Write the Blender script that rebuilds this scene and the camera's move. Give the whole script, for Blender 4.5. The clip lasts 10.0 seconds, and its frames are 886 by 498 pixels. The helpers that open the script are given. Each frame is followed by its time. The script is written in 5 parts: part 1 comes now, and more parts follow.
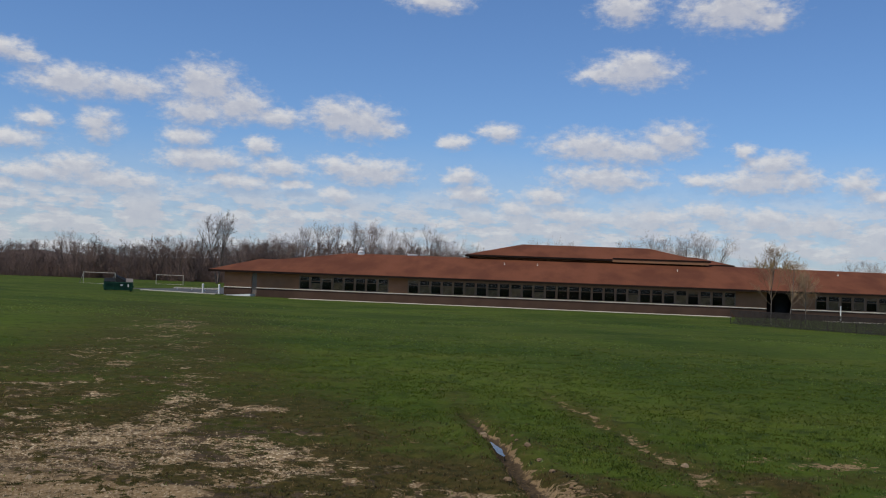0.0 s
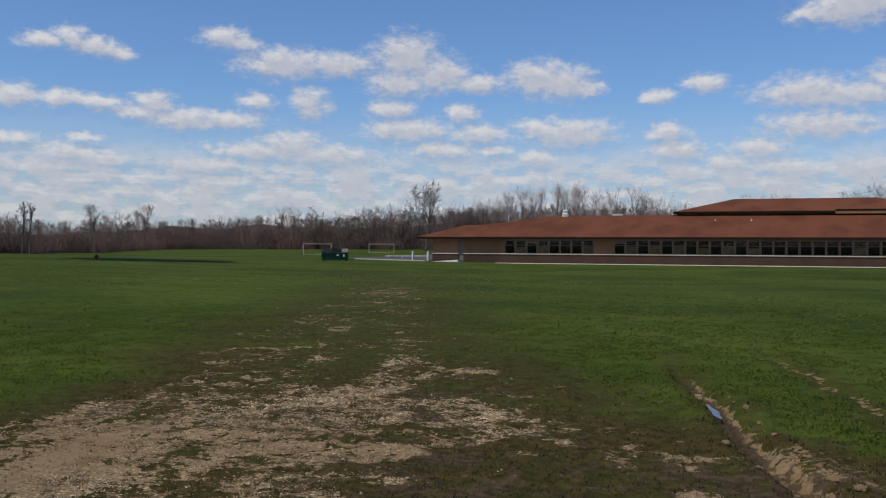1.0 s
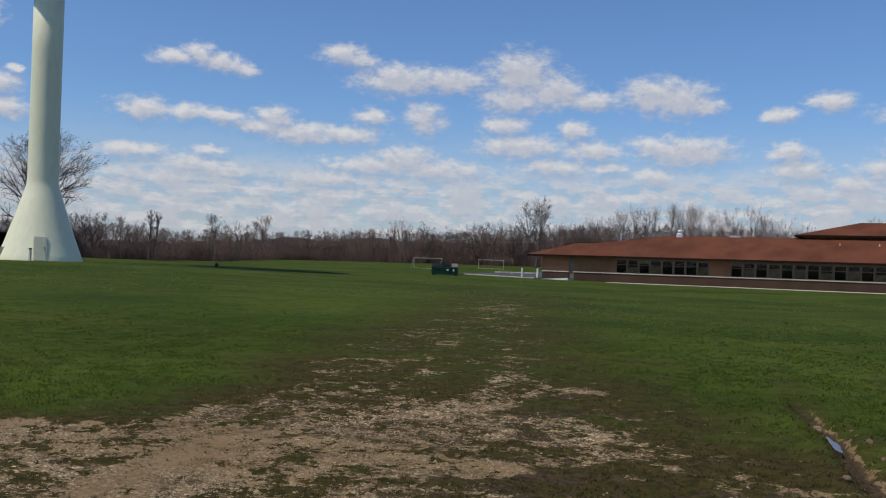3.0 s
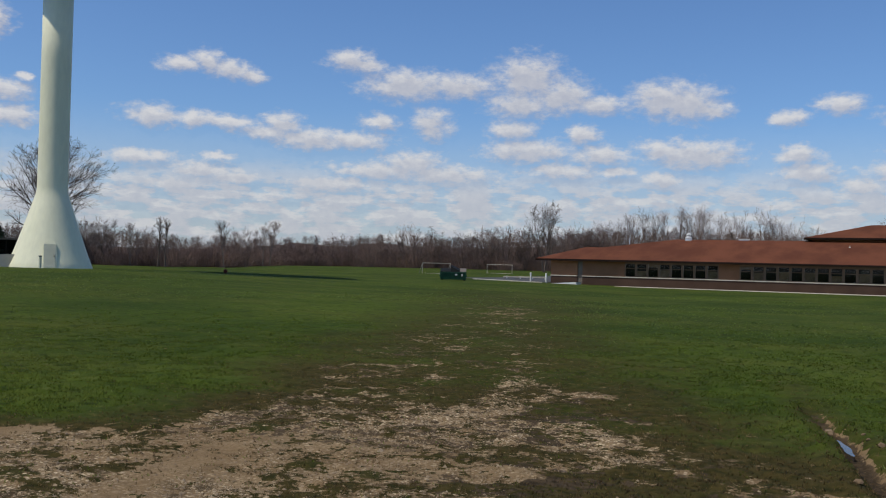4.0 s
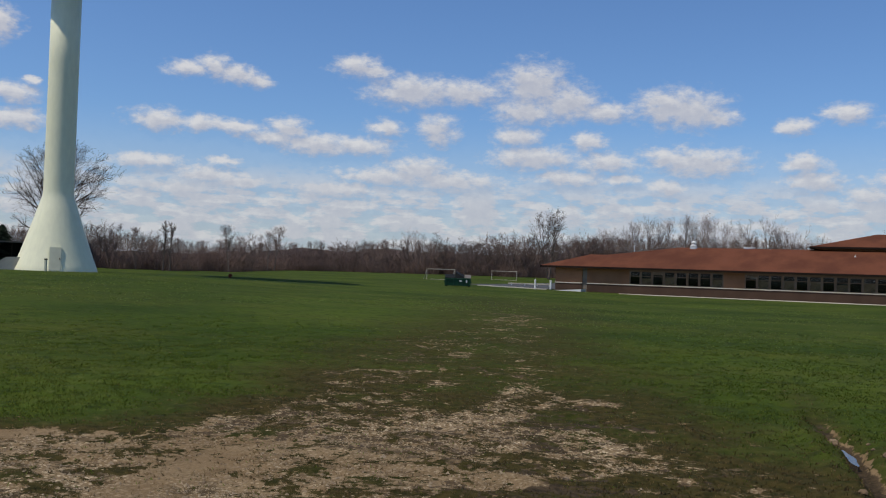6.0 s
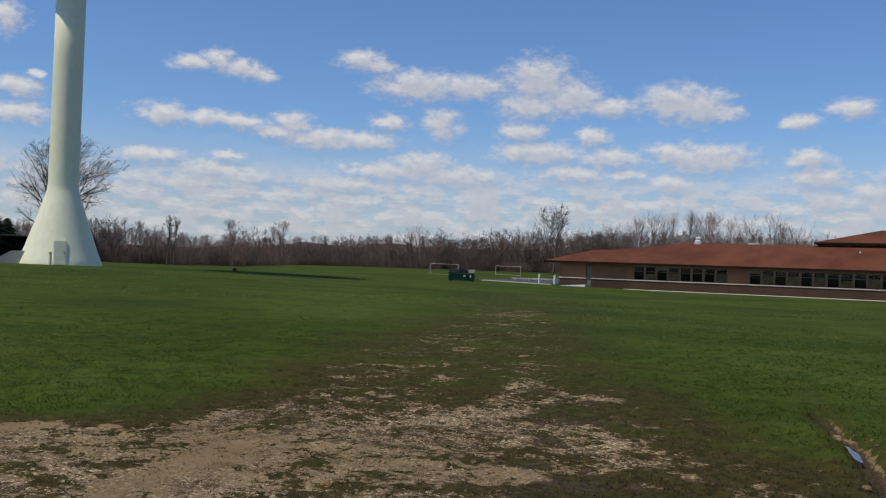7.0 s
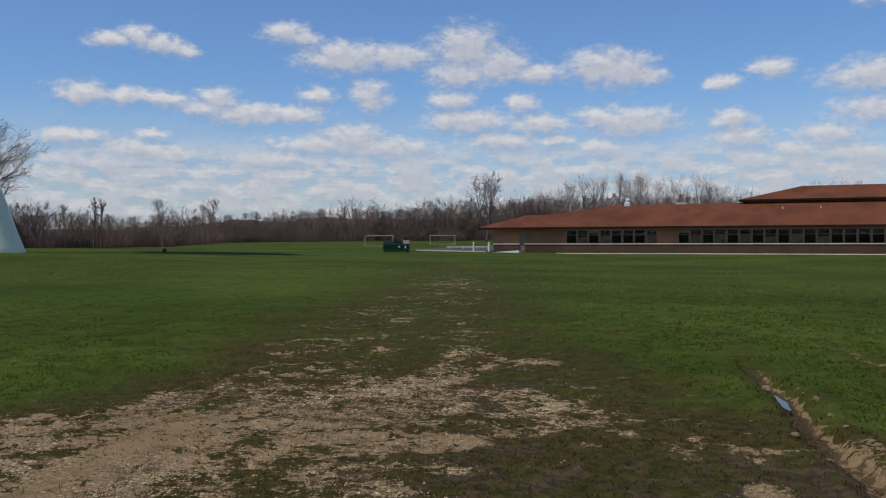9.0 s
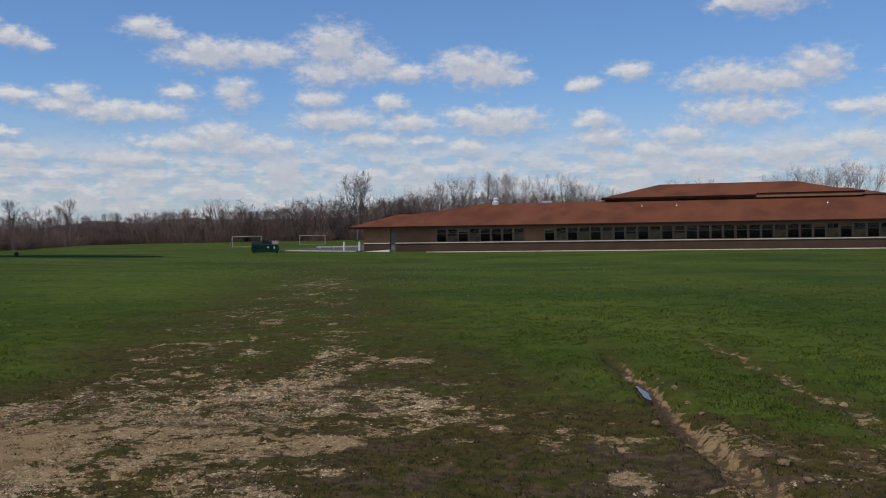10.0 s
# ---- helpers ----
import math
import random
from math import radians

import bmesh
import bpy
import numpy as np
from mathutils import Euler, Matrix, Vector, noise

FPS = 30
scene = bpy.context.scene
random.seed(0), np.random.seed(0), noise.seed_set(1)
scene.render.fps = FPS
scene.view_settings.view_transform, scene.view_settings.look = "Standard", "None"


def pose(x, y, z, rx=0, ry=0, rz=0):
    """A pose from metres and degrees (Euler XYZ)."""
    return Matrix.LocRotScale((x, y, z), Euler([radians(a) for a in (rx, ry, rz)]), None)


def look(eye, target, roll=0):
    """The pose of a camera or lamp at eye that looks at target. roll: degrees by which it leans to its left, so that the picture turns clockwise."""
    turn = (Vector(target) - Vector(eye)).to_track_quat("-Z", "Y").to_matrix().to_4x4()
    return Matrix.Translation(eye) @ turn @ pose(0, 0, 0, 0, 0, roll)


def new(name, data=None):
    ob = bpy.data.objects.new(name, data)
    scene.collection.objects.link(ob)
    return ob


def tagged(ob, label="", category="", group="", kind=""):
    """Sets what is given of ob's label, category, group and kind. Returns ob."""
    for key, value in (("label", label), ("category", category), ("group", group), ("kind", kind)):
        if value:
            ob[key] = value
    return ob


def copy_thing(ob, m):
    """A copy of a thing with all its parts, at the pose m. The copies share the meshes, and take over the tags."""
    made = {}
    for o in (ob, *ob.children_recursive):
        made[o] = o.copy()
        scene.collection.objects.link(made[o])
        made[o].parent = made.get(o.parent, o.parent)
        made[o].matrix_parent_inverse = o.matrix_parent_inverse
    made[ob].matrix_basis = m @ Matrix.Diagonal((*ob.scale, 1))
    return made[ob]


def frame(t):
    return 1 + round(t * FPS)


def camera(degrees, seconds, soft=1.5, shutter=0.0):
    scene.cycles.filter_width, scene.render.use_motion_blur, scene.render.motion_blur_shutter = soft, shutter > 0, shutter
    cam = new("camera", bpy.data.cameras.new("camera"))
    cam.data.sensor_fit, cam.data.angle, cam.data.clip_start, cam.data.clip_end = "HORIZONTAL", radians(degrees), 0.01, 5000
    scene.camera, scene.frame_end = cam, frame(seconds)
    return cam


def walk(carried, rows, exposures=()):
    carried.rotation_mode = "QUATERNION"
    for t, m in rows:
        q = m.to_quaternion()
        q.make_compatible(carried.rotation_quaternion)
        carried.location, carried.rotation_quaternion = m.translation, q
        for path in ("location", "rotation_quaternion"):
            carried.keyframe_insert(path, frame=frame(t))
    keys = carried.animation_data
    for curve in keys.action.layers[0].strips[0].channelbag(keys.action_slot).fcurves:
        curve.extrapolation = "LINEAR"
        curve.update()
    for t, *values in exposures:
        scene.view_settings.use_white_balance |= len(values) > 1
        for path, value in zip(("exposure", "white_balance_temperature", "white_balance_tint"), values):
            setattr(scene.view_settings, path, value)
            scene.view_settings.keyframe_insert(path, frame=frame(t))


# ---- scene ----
cam = camera(51.53, 10.0, soft=1.1)

EYE = (0.0, 0.0, 1.65)
PATH = [
    (0.0, pose(*EYE, 92.28, -2.25, -0.02)),
    (0.2, pose(*EYE, 92.20, -1.74, 3.66)),
    (0.5, pose(*EYE, 91.67, -0.38, 8.29)),
    (1.0, pose(*EYE, 89.69, -0.25, 12.72)),
    (1.5, pose(*EYE, 89.42, -0.15, 18.02)),
    (2.0, pose(*EYE, 89.59, -0.93, 19.04)),
    (2.5, pose(*EYE, 90.27, -1.78, 19.30)),
    (4.0, pose(*EYE, 90.87, -1.46, 20.09)),
    (4.5, pose(*EYE, 91.14, -1.68, 20.28)),
    (5.0, pose(*EYE, 91.03, -1.98, 20.54)),
    (5.5, pose(*EYE, 91.35, -1.85, 20.29)),
    (7.0, pose(*EYE, 90.91, -2.06, 20.62)),
    (7.3, pose(*EYE, 90.53, -1.57, 20.69)),
    (7.5, pose(*EYE, 89.21, -0.66, 22.70)),
    (8.0, pose(*EYE, 89.79, -1.05, 20.10)),
    (8.5, pose(*EYE, 90.14, 0.14, 18.50)),
    (9.0, pose(*EYE, 89.13, 0.30, 16.52)),
    (9.1, pose(*EYE, 90.29, -0.42, 13.69)),
    (9.2, pose(*EYE, 90.61, 1.31, 9.48)),
    (9.3, pose(*EYE, 90.73, 1.71, 5.07)),
    (9.4, pose(*EYE, 91.24, 0.05, 2.91)),
    (9.5, pose(*EYE, 91.50, -0.26, 1.45)),
    (9.6, pose(*EYE, 90.92, -0.14, 3.33)),
    (9.8, pose(*EYE, 91.13, -0.21, 5.00)),
    (10.0, pose(*EYE, 89.01, 0.84, 8.45)),
]
walk(cam, PATH, [(0.0, -0.50)])

# ---- light ----
SUN_AZ, SUN_EL = radians(223), radians(59)      # clockwise from +y, above the horizon
sun_from = Vector((math.sin(SUN_AZ) * math.cos(SUN_EL), math.cos(SUN_AZ) * math.cos(SUN_EL), math.sin(SUN_EL)))
sun = new("sun", bpy.data.lights.new("sun", "SUN"))
sun.data.energy, sun.data.angle, sun.data.color = 4.3, radians(0.6), (1.0, 0.94, 0.82)
sun.matrix_world = look(sun_from * 100, (0, 0, 0))

# the larger clouds: azimuth, elevation, half width, half height of each lobe in degrees
CLOUDS_BY_TOWER = [
    (-46.5, 12.9, 0.7, 0.83), (-45.9, 9.1, 1.2, 0.59), (-45.7, 7.7, 1.6, 0.52), (-44.9, 9.9, 0.4, 0.19), (-36.4, 11.4, 1.1, 0.4), (-34.8, 11.7, 0.8, 0.62),
    (-33.4, 11.3, 1.1, 0.52), (-32.1, 11.0, 0.8, 0.36), (-37.8, 8.3, 1.6, 0.57), (-35.3, 8.3, 1.1, 0.47), (-33.5, 8.2, 1.4, 0.4), (-30.3, 8.3, 1.0, 0.57),
    (-31.3, 7.7, 1.4, 0.43), (-28.7, 7.4, 2.3, 0.64), (-25.9, 7.4, 2.2, 0.52), (-26.2, 12.3, 1.3, 0.57), (-25.0, 12.0, 0.9, 0.33), (-22.7, 10.9, 2.4, 0.85),
    (-24.3, 8.6, 1.1, 0.47), (-21.0, 8.6, 1.1, 0.9)]
CLOUDS_OVER_WOODS = [
    (-38.6, 5.9, 2.1, 0.47), (-34.2, 6.1, 1.2, 0.28), (-34.8, 5.2, 2.7, 0.57), (-32.8, 4.9, 1.8, 0.43), (-27.4, 4.7, 3.1, 0.52), (-36.6, 4.4, 2.4, 0.47),
    (-24.4, 5.6, 3.1, 0.52), (-22.1, 6.1, 2.1, 0.76), (-19.5, 10.9, 2.3, 0.64), (-15.1, 11.5, 1.9, 1.19), (-15.5, 9.9, 1.8, 0.76), (-13.0, 10.4, 1.7, 1.0),
    (-10.7, 9.9, 1.6, 0.52)]
CLOUDS_OVER_FIELD = [
    (-6.9, 10.2, 1.7, 0.95), (-5.5, 9.9, 1.9, 1.0), (-3.9, 9.5, 1.1, 0.43), (-16.0, 8.3, 1.4, 0.62), (-11.7, 8.1, 1.0, 0.52), (-14.9, 7.0, 2.8, 0.64),
    (-10.4, 6.8, 1.8, 0.59), (-12.9, 5.8, 2.3, 0.52), (-9.5, 5.8, 1.3, 0.33), (-6.6, 7.1, 1.7, 0.64), (-4.9, 6.8, 2.7, 0.85), (-6.7, 5.3, 1.4, 0.52),
    (-19.8, 5.4, 3.1, 0.66), (-1.2, 17.3, 1.9, 0.5)]
CLOUDS_OVER_SCHOOL = [
    (3.2, 9.6, 1.1, 0.52), (0.4, 8.9, 1.0, 0.43), (11.3, 13.4, 2.5, 0.9), (9.5, 13.2, 1.6, 0.47), (11.5, 13.9, 1.4, 0.57), (10.7, 17.0, 1.6, 0.83),
    (17.0, 16.8, 2.8, 1.07), (19.2, 16.2, 1.3, 0.59), (8.7, 8.9, 2.5, 0.85), (11.0, 8.6, 3.0, 0.62), (13.7, 9.3, 1.7, 0.9), (9.7, 7.0, 3.2, 0.81),
    (6.2, 5.7, 1.9, 0.62), (0.9, 6.8, 1.2, 0.52), (1.5, 5.7, 1.8, 0.62)]
CLOUDS_EAST = [
    (18.0, 8.7, 0.6, 0.47), (19.6, 7.9, 1.7, 0.66), (18.8, 6.8, 3.1, 0.76), (21.1, 6.9, 1.3, 0.66), (15.6, 6.9, 1.1, 0.43), (24.2, 6.7, 1.2, 0.66),
    (25.4, 5.8, 1.0, 0.47), (4.3, 4.9, 1.2, 0.52), (7.6, 4.6, 2.3, 0.52), (16.1, 5.0, 1.7, 0.62), (19.3, 4.6, 2.5, 0.66), (22.4, 4.3, 2.2, 0.66),
    (12.9, 4.6, 2.7, 0.57)]


def wire(tree, kind, *inputs, **settings):
    """A node of that kind with its inputs set or linked in order; returns its first output."""
    node = tree.nodes.new(kind)
    for key, value in settings.items():
        if key == "operation":
            node.operation = value
        elif key == "data_type":
            node.data_type = value
        elif key == "interpolation_type":
            node.interpolation_type = value
        elif key == "blend_type":
            node.blend_type = value
        elif key == "feature":
            node.feature = value
        elif key == "normalize":
            node.normalize = value
    for i, value in enumerate(inputs):
        if value is None:
            continue
        if isinstance(value, bpy.types.NodeSocket):
            tree.links.new(value, node.inputs[i])
        else:
            node.inputs[i].default_value = value
    return node.outputs[0]


def m_(tree, op, *inputs):
    return wire(tree, "ShaderNodeMath", *inputs, operation=op)


def v_(tree, op, *inputs):
    node_out = wire(tree, "ShaderNodeVectorMath", *inputs, operation=op)
    return node_out.node.outputs["Value"] if op in ("LENGTH", "DOT_PRODUCT") else node_out


def ramp_(tree, value, lo, hi, to0=0.0, to1=1.0, smooth=True):
    return wire(tree, "ShaderNodeMapRange", value, lo, hi, to0, to1, interpolation_type="SMOOTHSTEP" if smooth else "LINEAR")


def noise_(tree, vector, scale, detail=4.0, rough=0.55, colour=False):
    node = tree.nodes.new("ShaderNodeTexNoise")
    tree.links.new(vector, node.inputs["Vector"])
    node.inputs["Scale"].default_value, node.inputs["Detail"].default_value = scale, detail
    node.inputs["Roughness"].default_value = rough
    return node.outputs[1 if colour else 0]


def mix_(tree, fac, a, b, blend="MIX"):
    node = tree.nodes.new("ShaderNodeMix")
    node.data_type, node.blend_type = "RGBA", blend
    for socket, value in ((node.inputs[0], fac), (node.inputs[6], a), (node.inputs[7], b)):
        if isinstance(value, bpy.types.NodeSocket):
            tree.links.new(value, socket)
        else:
            socket.default_value = value if isinstance(value, (int, float)) else (*value, 1)[:4]
    return node.outputs[2]


def cloud_group():
    """Density of the cumulus at a place (azimuth, elevation, 0) of the sky, in degrees."""
    g = bpy.data.node_groups.new("cumulus", "ShaderNodeTree")
    g.interface.new_socket("place", in_out="INPUT", socket_type="NodeSocketVector")
    g.interface.new_socket("density", in_out="OUTPUT", socket_type="NodeSocketFloat")
    place = g.nodes.new("NodeGroupInput").outputs[0]
    wide = v_(g, "MULTIPLY", place, (1.0, 1.7, 1.0))
    warp = v_(g, "SUBTRACT", noise_(g, wide, 0.7, 4.0, 0.6, colour=True), (0.5, 0.5, 0.5))
    bent = v_(g, "ADD", place, v_(g, "MULTIPLY", warp, (1.7, 0.75, 0.0)))
    nearest = None
    for az, el, half_w, half_h in CLOUDS_BY_TOWER + CLOUDS_OVER_WOODS + CLOUDS_OVER_FIELD + CLOUDS_OVER_SCHOOL + CLOUDS_EAST:
        off = v_(g, "MULTIPLY", v_(g, "SUBTRACT", bent, (az, el, 0)), (0.9 / half_w, 0.9 / half_h, 0))
        far = v_(g, "LENGTH", off)
        nearest = far if nearest is None else m_(g, "SMOOTH_MIN", nearest, far, 0.35)
    lumps = noise_(g, wide, 1.3, 6.0, 0.6)
    edge = m_(g, "ADD", nearest, m_(g, "MULTIPLY", m_(g, "SUBTRACT", lumps, 0.5), 1.7))
    big = m_(g, "MULTIPLY", ramp_(g, edge, 1.5, 0.3), 0.95)
    # the flat sheets of cloud above the horizon
    sheets = noise_(g, v_(g, "MULTIPLY", place, (0.46, 1.25, 1.0)), 1.0, 5.0, 0.58)
    sep = wire(g, "ShaderNodeSeparateXYZ", place).node
    low = m_(g, "MULTIPLY", ramp_(g, sep.outputs[1], 7.2, 4.0), ramp_(g, sheets, 0.30, 0.54))
    thin = m_(g, "MULTIPLY", ramp_(g, sep.outputs[1], 9.5, 2.0), 0.52)
    both = m_(g, "MAXIMUM", m_(g, "MAXIMUM", big, m_(g, "MULTIPLY", low, 0.92)), thin)
    g.links.new(both, g.nodes.new("NodeGroupOutput").inputs[0])
    return g


def build_sky():
    world = bpy.data.worlds.new("world")
    scene.world = world
    world.use_nodes = True
    t = world.node_tree
    t.nodes.clear()
    sky = t.nodes.new("ShaderNodeTexSky")
    sky.sky_type, sky.sun_disc, sky.sun_elevation, sky.sun_rotation = "NISHITA", False, SUN_EL, SUN_AZ
    sky.air_density, sky.dust_density, sky.ozone_density = 1.0, 0.5, 4.0
    way = t.nodes.new("ShaderNodeTexCoord").outputs["Generated"]
    xyz = wire(t, "ShaderNodeSeparateXYZ", way).node
    az = m_(t, "MULTIPLY", m_(t, "ARCTAN2", xyz.outputs[0], xyz.outputs[1]), 57.2958)
    el = m_(t, "MULTIPLY", m_(t, "ARCSINE", xyz.outputs[2]), 57.2958)
    place = wire(t, "ShaderNodeCombineXYZ", az, el, 0.0)
    group = cloud_group()
    dens = []
    for shift in ((0, 0, 0), (-0.2, 0.5, 0)):
        node = t.nodes.new("ShaderNodeGroup")
        node.node_tree = group
        t.links.new(v_(t, "ADD", place, shift), node.inputs[0])
        dens.append(node.outputs[0])
    lit = m_(t, "ADD", 0.40, m_(t, "MULTIPLY", m_(t, "SUBTRACT", dens[0], dens[1]), 0.65))
    grain = m_(t, "MULTIPLY", m_(t, "SUBTRACT", noise_(t, place, 1.6, 4.0), 0.5), 0.5)
    lit = ramp_(t, m_(t, "ADD", lit, grain), 0.0, 1.0, smooth=False)
    tone = mix_(t, lit, (0.52, 0.55, 0.675), (1.0, 0.98, 0.97))
    clear = t.nodes.new("ShaderNodeBackground")
    t.links.new(mix_(t, 1.0, sky.outputs[0], (0.76, 0.94, 1.17), "MULTIPLY"), clear.inputs[0])
    clear.inputs[1].default_value = 0.140
    cloud = t.nodes.new("ShaderNodeBackground")
    t.links.new(tone, cloud.inputs[0])
    cloud.inputs[1].default_value = 1.0
    both = t.nodes.new("ShaderNodeMixShader")
    above = ramp_(t, el, -0.5, 0.3)
    t.links.new(m_(t, "MULTIPLY", dens[0], m_(t, "MULTIPLY", above, 0.92)), both.inputs[0])
    t.links.new(clear.outputs[0], both.inputs[1])
    t.links.new(cloud.outputs[0], both.inputs[2])
    t.links.new(both.outputs[0], t.nodes.new("ShaderNodeOutputWorld").inputs[0])


build_sky()


# ---- materials ----
def surface(name, base, second=None, scale=3.0, rough=0.8, fine=40.0, bump=0.15, metal=0.0, island=0.0, each=0.0, stretch=(1, 1, 1)):
    """A surface with broad stains towards a second colour, fine grain and relief; island and each: how far separate bits and separate pieces differ."""
    mat = bpy.data.materials.new(name)
    mat.use_nodes = True
    t = mat.node_tree
    bsdf = t.nodes["Principled BSDF"]
    at = v_(t, "MULTIPLY", t.nodes.new("ShaderNodeTexCoord").outputs["Object"], stretch)
    second = second or tuple(c * 0.72 for c in base)
    broad = noise_(t, at, scale, 5.0)
    grain = noise_(t, at, fine, 3.0)
    colour = mix_(t, ramp_(t, broad, 0.35, 0.68), base, second)
    colour = mix_(t, m_(t, "MULTIPLY", grain, 0.45), colour, tuple(c * 0.55 for c in base))
    if island:
        pick = t.nodes.new("ShaderNodeNewGeometry").outputs["Random Per Island"]
        colour = mix_(t, m_(t, "MULTIPLY", pick, island), colour, second)
    if each:
        pick = t.nodes.new("ShaderNodeObjectInfo").outputs["Random"]
        colour = mix_(t, m_(t, "MULTIPLY", pick, each), colour, second)
    t.links.new(colour, bsdf.inputs["Base Color"])
    t.links.new(ramp_(t, broad, 0.2, 0.8, max(rough - 0.1, 0.05), min(rough + 0.1, 1.0)), bsdf.inputs["Roughness"])
    bsdf.inputs["Metallic"].default_value = metal
    bsdf.inputs["Specular IOR Level"].default_value = 0.12 if rough >= 0.7 else 0.4
    if bump:
        relief = t.nodes.new("ShaderNodeBump")
        relief.inputs["Strength"].default_value, relief.inputs["Distance"].default_value = bump, 0.02
        t.links.new(grain, relief.inputs["Height"])
        t.links.new(relief.outputs[0], bsdf.inputs["Normal"])
    return mat


def ground_material():
    """Worn turf: grass, bare soil, gravel and mud by the shares that the mesh carries."""
    mat = bpy.data.materials.new("worn_turf")
    mat.use_nodes = True
    t = mat.node_tree
    bsdf = t.nodes["Principled BSDF"]
    at = t.nodes.new("ShaderNodeTexCoord").outputs["Object"]

    def share(name):
        node = t.nodes.new("ShaderNodeAttribute")
        node.attribute_name = name
        return node.outputs["Fac"]
    fine = noise_(t, at, 9.0, 6.0, 0.65)
    tiny = noise_(t, at, 42.0, 4.0, 0.7)
    patch = noise_(t, at, 1.1, 5.0, 0.6)
    field = noise_(t, at, 0.09, 5.0, 0.6)
    field2 = noise_(t, v_(t, "MULTIPLY", at, (0.45, 1.0, 1.0)), 0.22, 6.0, 0.68)
    # grass
    green = mix_(t, ramp_(t, field, 0.38, 0.64), (0.030, 0.054, 0.006), (0.072, 0.101, 0.012))
    green = mix_(t, m_(t, "MULTIPLY", ramp_(t, field2, 0.44, 0.64), 0.75), green, (0.082, 0.094, 0.016))
    green = mix_(t, m_(t, "MULTIPLY", ramp_(t, patch, 0.45, 0.7), 0.45), green, (0.026, 0.038, 0.007))
    green = mix_(t, m_(t, "MULTIPLY", ramp_(t, fine, 0.45, 0.75), 0.45), green, (0.066, 0.076, 0.017))
    green = mix_(t, m_(t, "MULTIPLY", ramp_(t, tiny, 0.45, 0.75), 0.45), green, (0.014, 0.023, 0.004))
    green = mix_(t, m_(t, "MULTIPLY", ramp_(t, noise_(t, at, 4.5, 5.0, 0.7), 0.56, 0.70), 0.55), green, (0.125, 0.140, 0.040))
    green = mix_(t, m_(t, "MULTIPLY", ramp_(t, noise_(t, at, 2.7, 5.0, 0.7), 0.50, 0.64), 0.75), green, (0.018, 0.030, 0.005))
    thin = mix_(t, ramp_(t, fine, 0.3, 0.65), (0.021, 0.019, 0.006), (0.066, 0.046, 0.015))
    green = mix_(t, m_(t, "MULTIPLY", share("thin"), 0.9), green, thin)
    # soil with gravel
    soil = mix_(t, ramp_(t, patch, 0.3, 0.7), (0.205, 0.133, 0.066), (0.275, 0.190, 0.102))
    soil = mix_(t, m_(t, "MULTIPLY", ramp_(t, tiny, 0.4, 0.7), 0.5), soil, (0.10, 0.066, 0.038))
    chip = t.nodes.new("ShaderNodeTexVoronoi")
    t.links.new(at, chip.inputs["Vector"])
    chip.inputs["Scale"].default_value = 26.0
    chips = m_(t, "MULTIPLY", ramp_(t, chip.outputs["Distance"], 0.5, 0.25), ramp_(t, fine, 0.36, 0.5))
    pale = mix_(t, chip.outputs["Color"], (0.31, 0.23, 0.135), (0.74, 0.59, 0.38))
    soil = mix_(t, m_(t, "MULTIPLY", chips, share("gravel")), soil, pale)
    dead = noise_(t, at, 5.0, 6.0, 0.7)
    soil = mix_(t, m_(t, "MULTIPLY", ramp_(t, dead, 0.51, 0.58), m_(t, "MULTIPLY", share("gravel"), 0.85)), soil, (0.036, 0.025, 0.013))
    mud = mix_(t, ramp_(t, fine, 0.35, 0.65), (0.034, 0.025, 0.014), (0.085, 0.058, 0.033))
    wet = ramp_(t, m_(t, "ADD", share("mud"), m_(t, "MULTIPLY", m_(t, "SUBTRACT", fine, 0.5), 1.3)), 0.42, 0.6)
    soil = mix_(t, wet, soil, mud)
    clods = m_(t, "ADD", m_(t, "MULTIPLY", noise_(t, at, 3.2, 5.0, 0.62), 0.45), m_(t, "MULTIPLY", noise_(t, at, 11.0, 4.0, 0.7), 0.55))
    bare = ramp_(t, m_(t, "ADD", share("bare"), m_(t, "MULTIPLY", m_(t, "SUBTRACT", clods, 0.5), 3.6)), 0.45, 0.55)
    t.links.new(mix_(t, bare, green, soil), bsdf.inputs["Base Color"])
    t.links.new(ramp_(t, m_(t, "MULTIPLY", wet, bare), 0.0, 1.0, 0.97, 0.88), bsdf.inputs["Roughness"])
    bsdf.inputs["Specular IOR Level"].default_value = 0.05
    relief = t.nodes.new("ShaderNodeBump")
    relief.inputs["Strength"].default_value, relief.inputs["Distance"].default_value = 0.7, 0.04
    t.links.new(m_(t, "ADD", fine, m_(t, "MULTIPLY", tiny, 0.5)), relief.inputs["Height"])
    t.links.new(relief.outputs[0], bsdf.inputs["Normal"])
    return mat


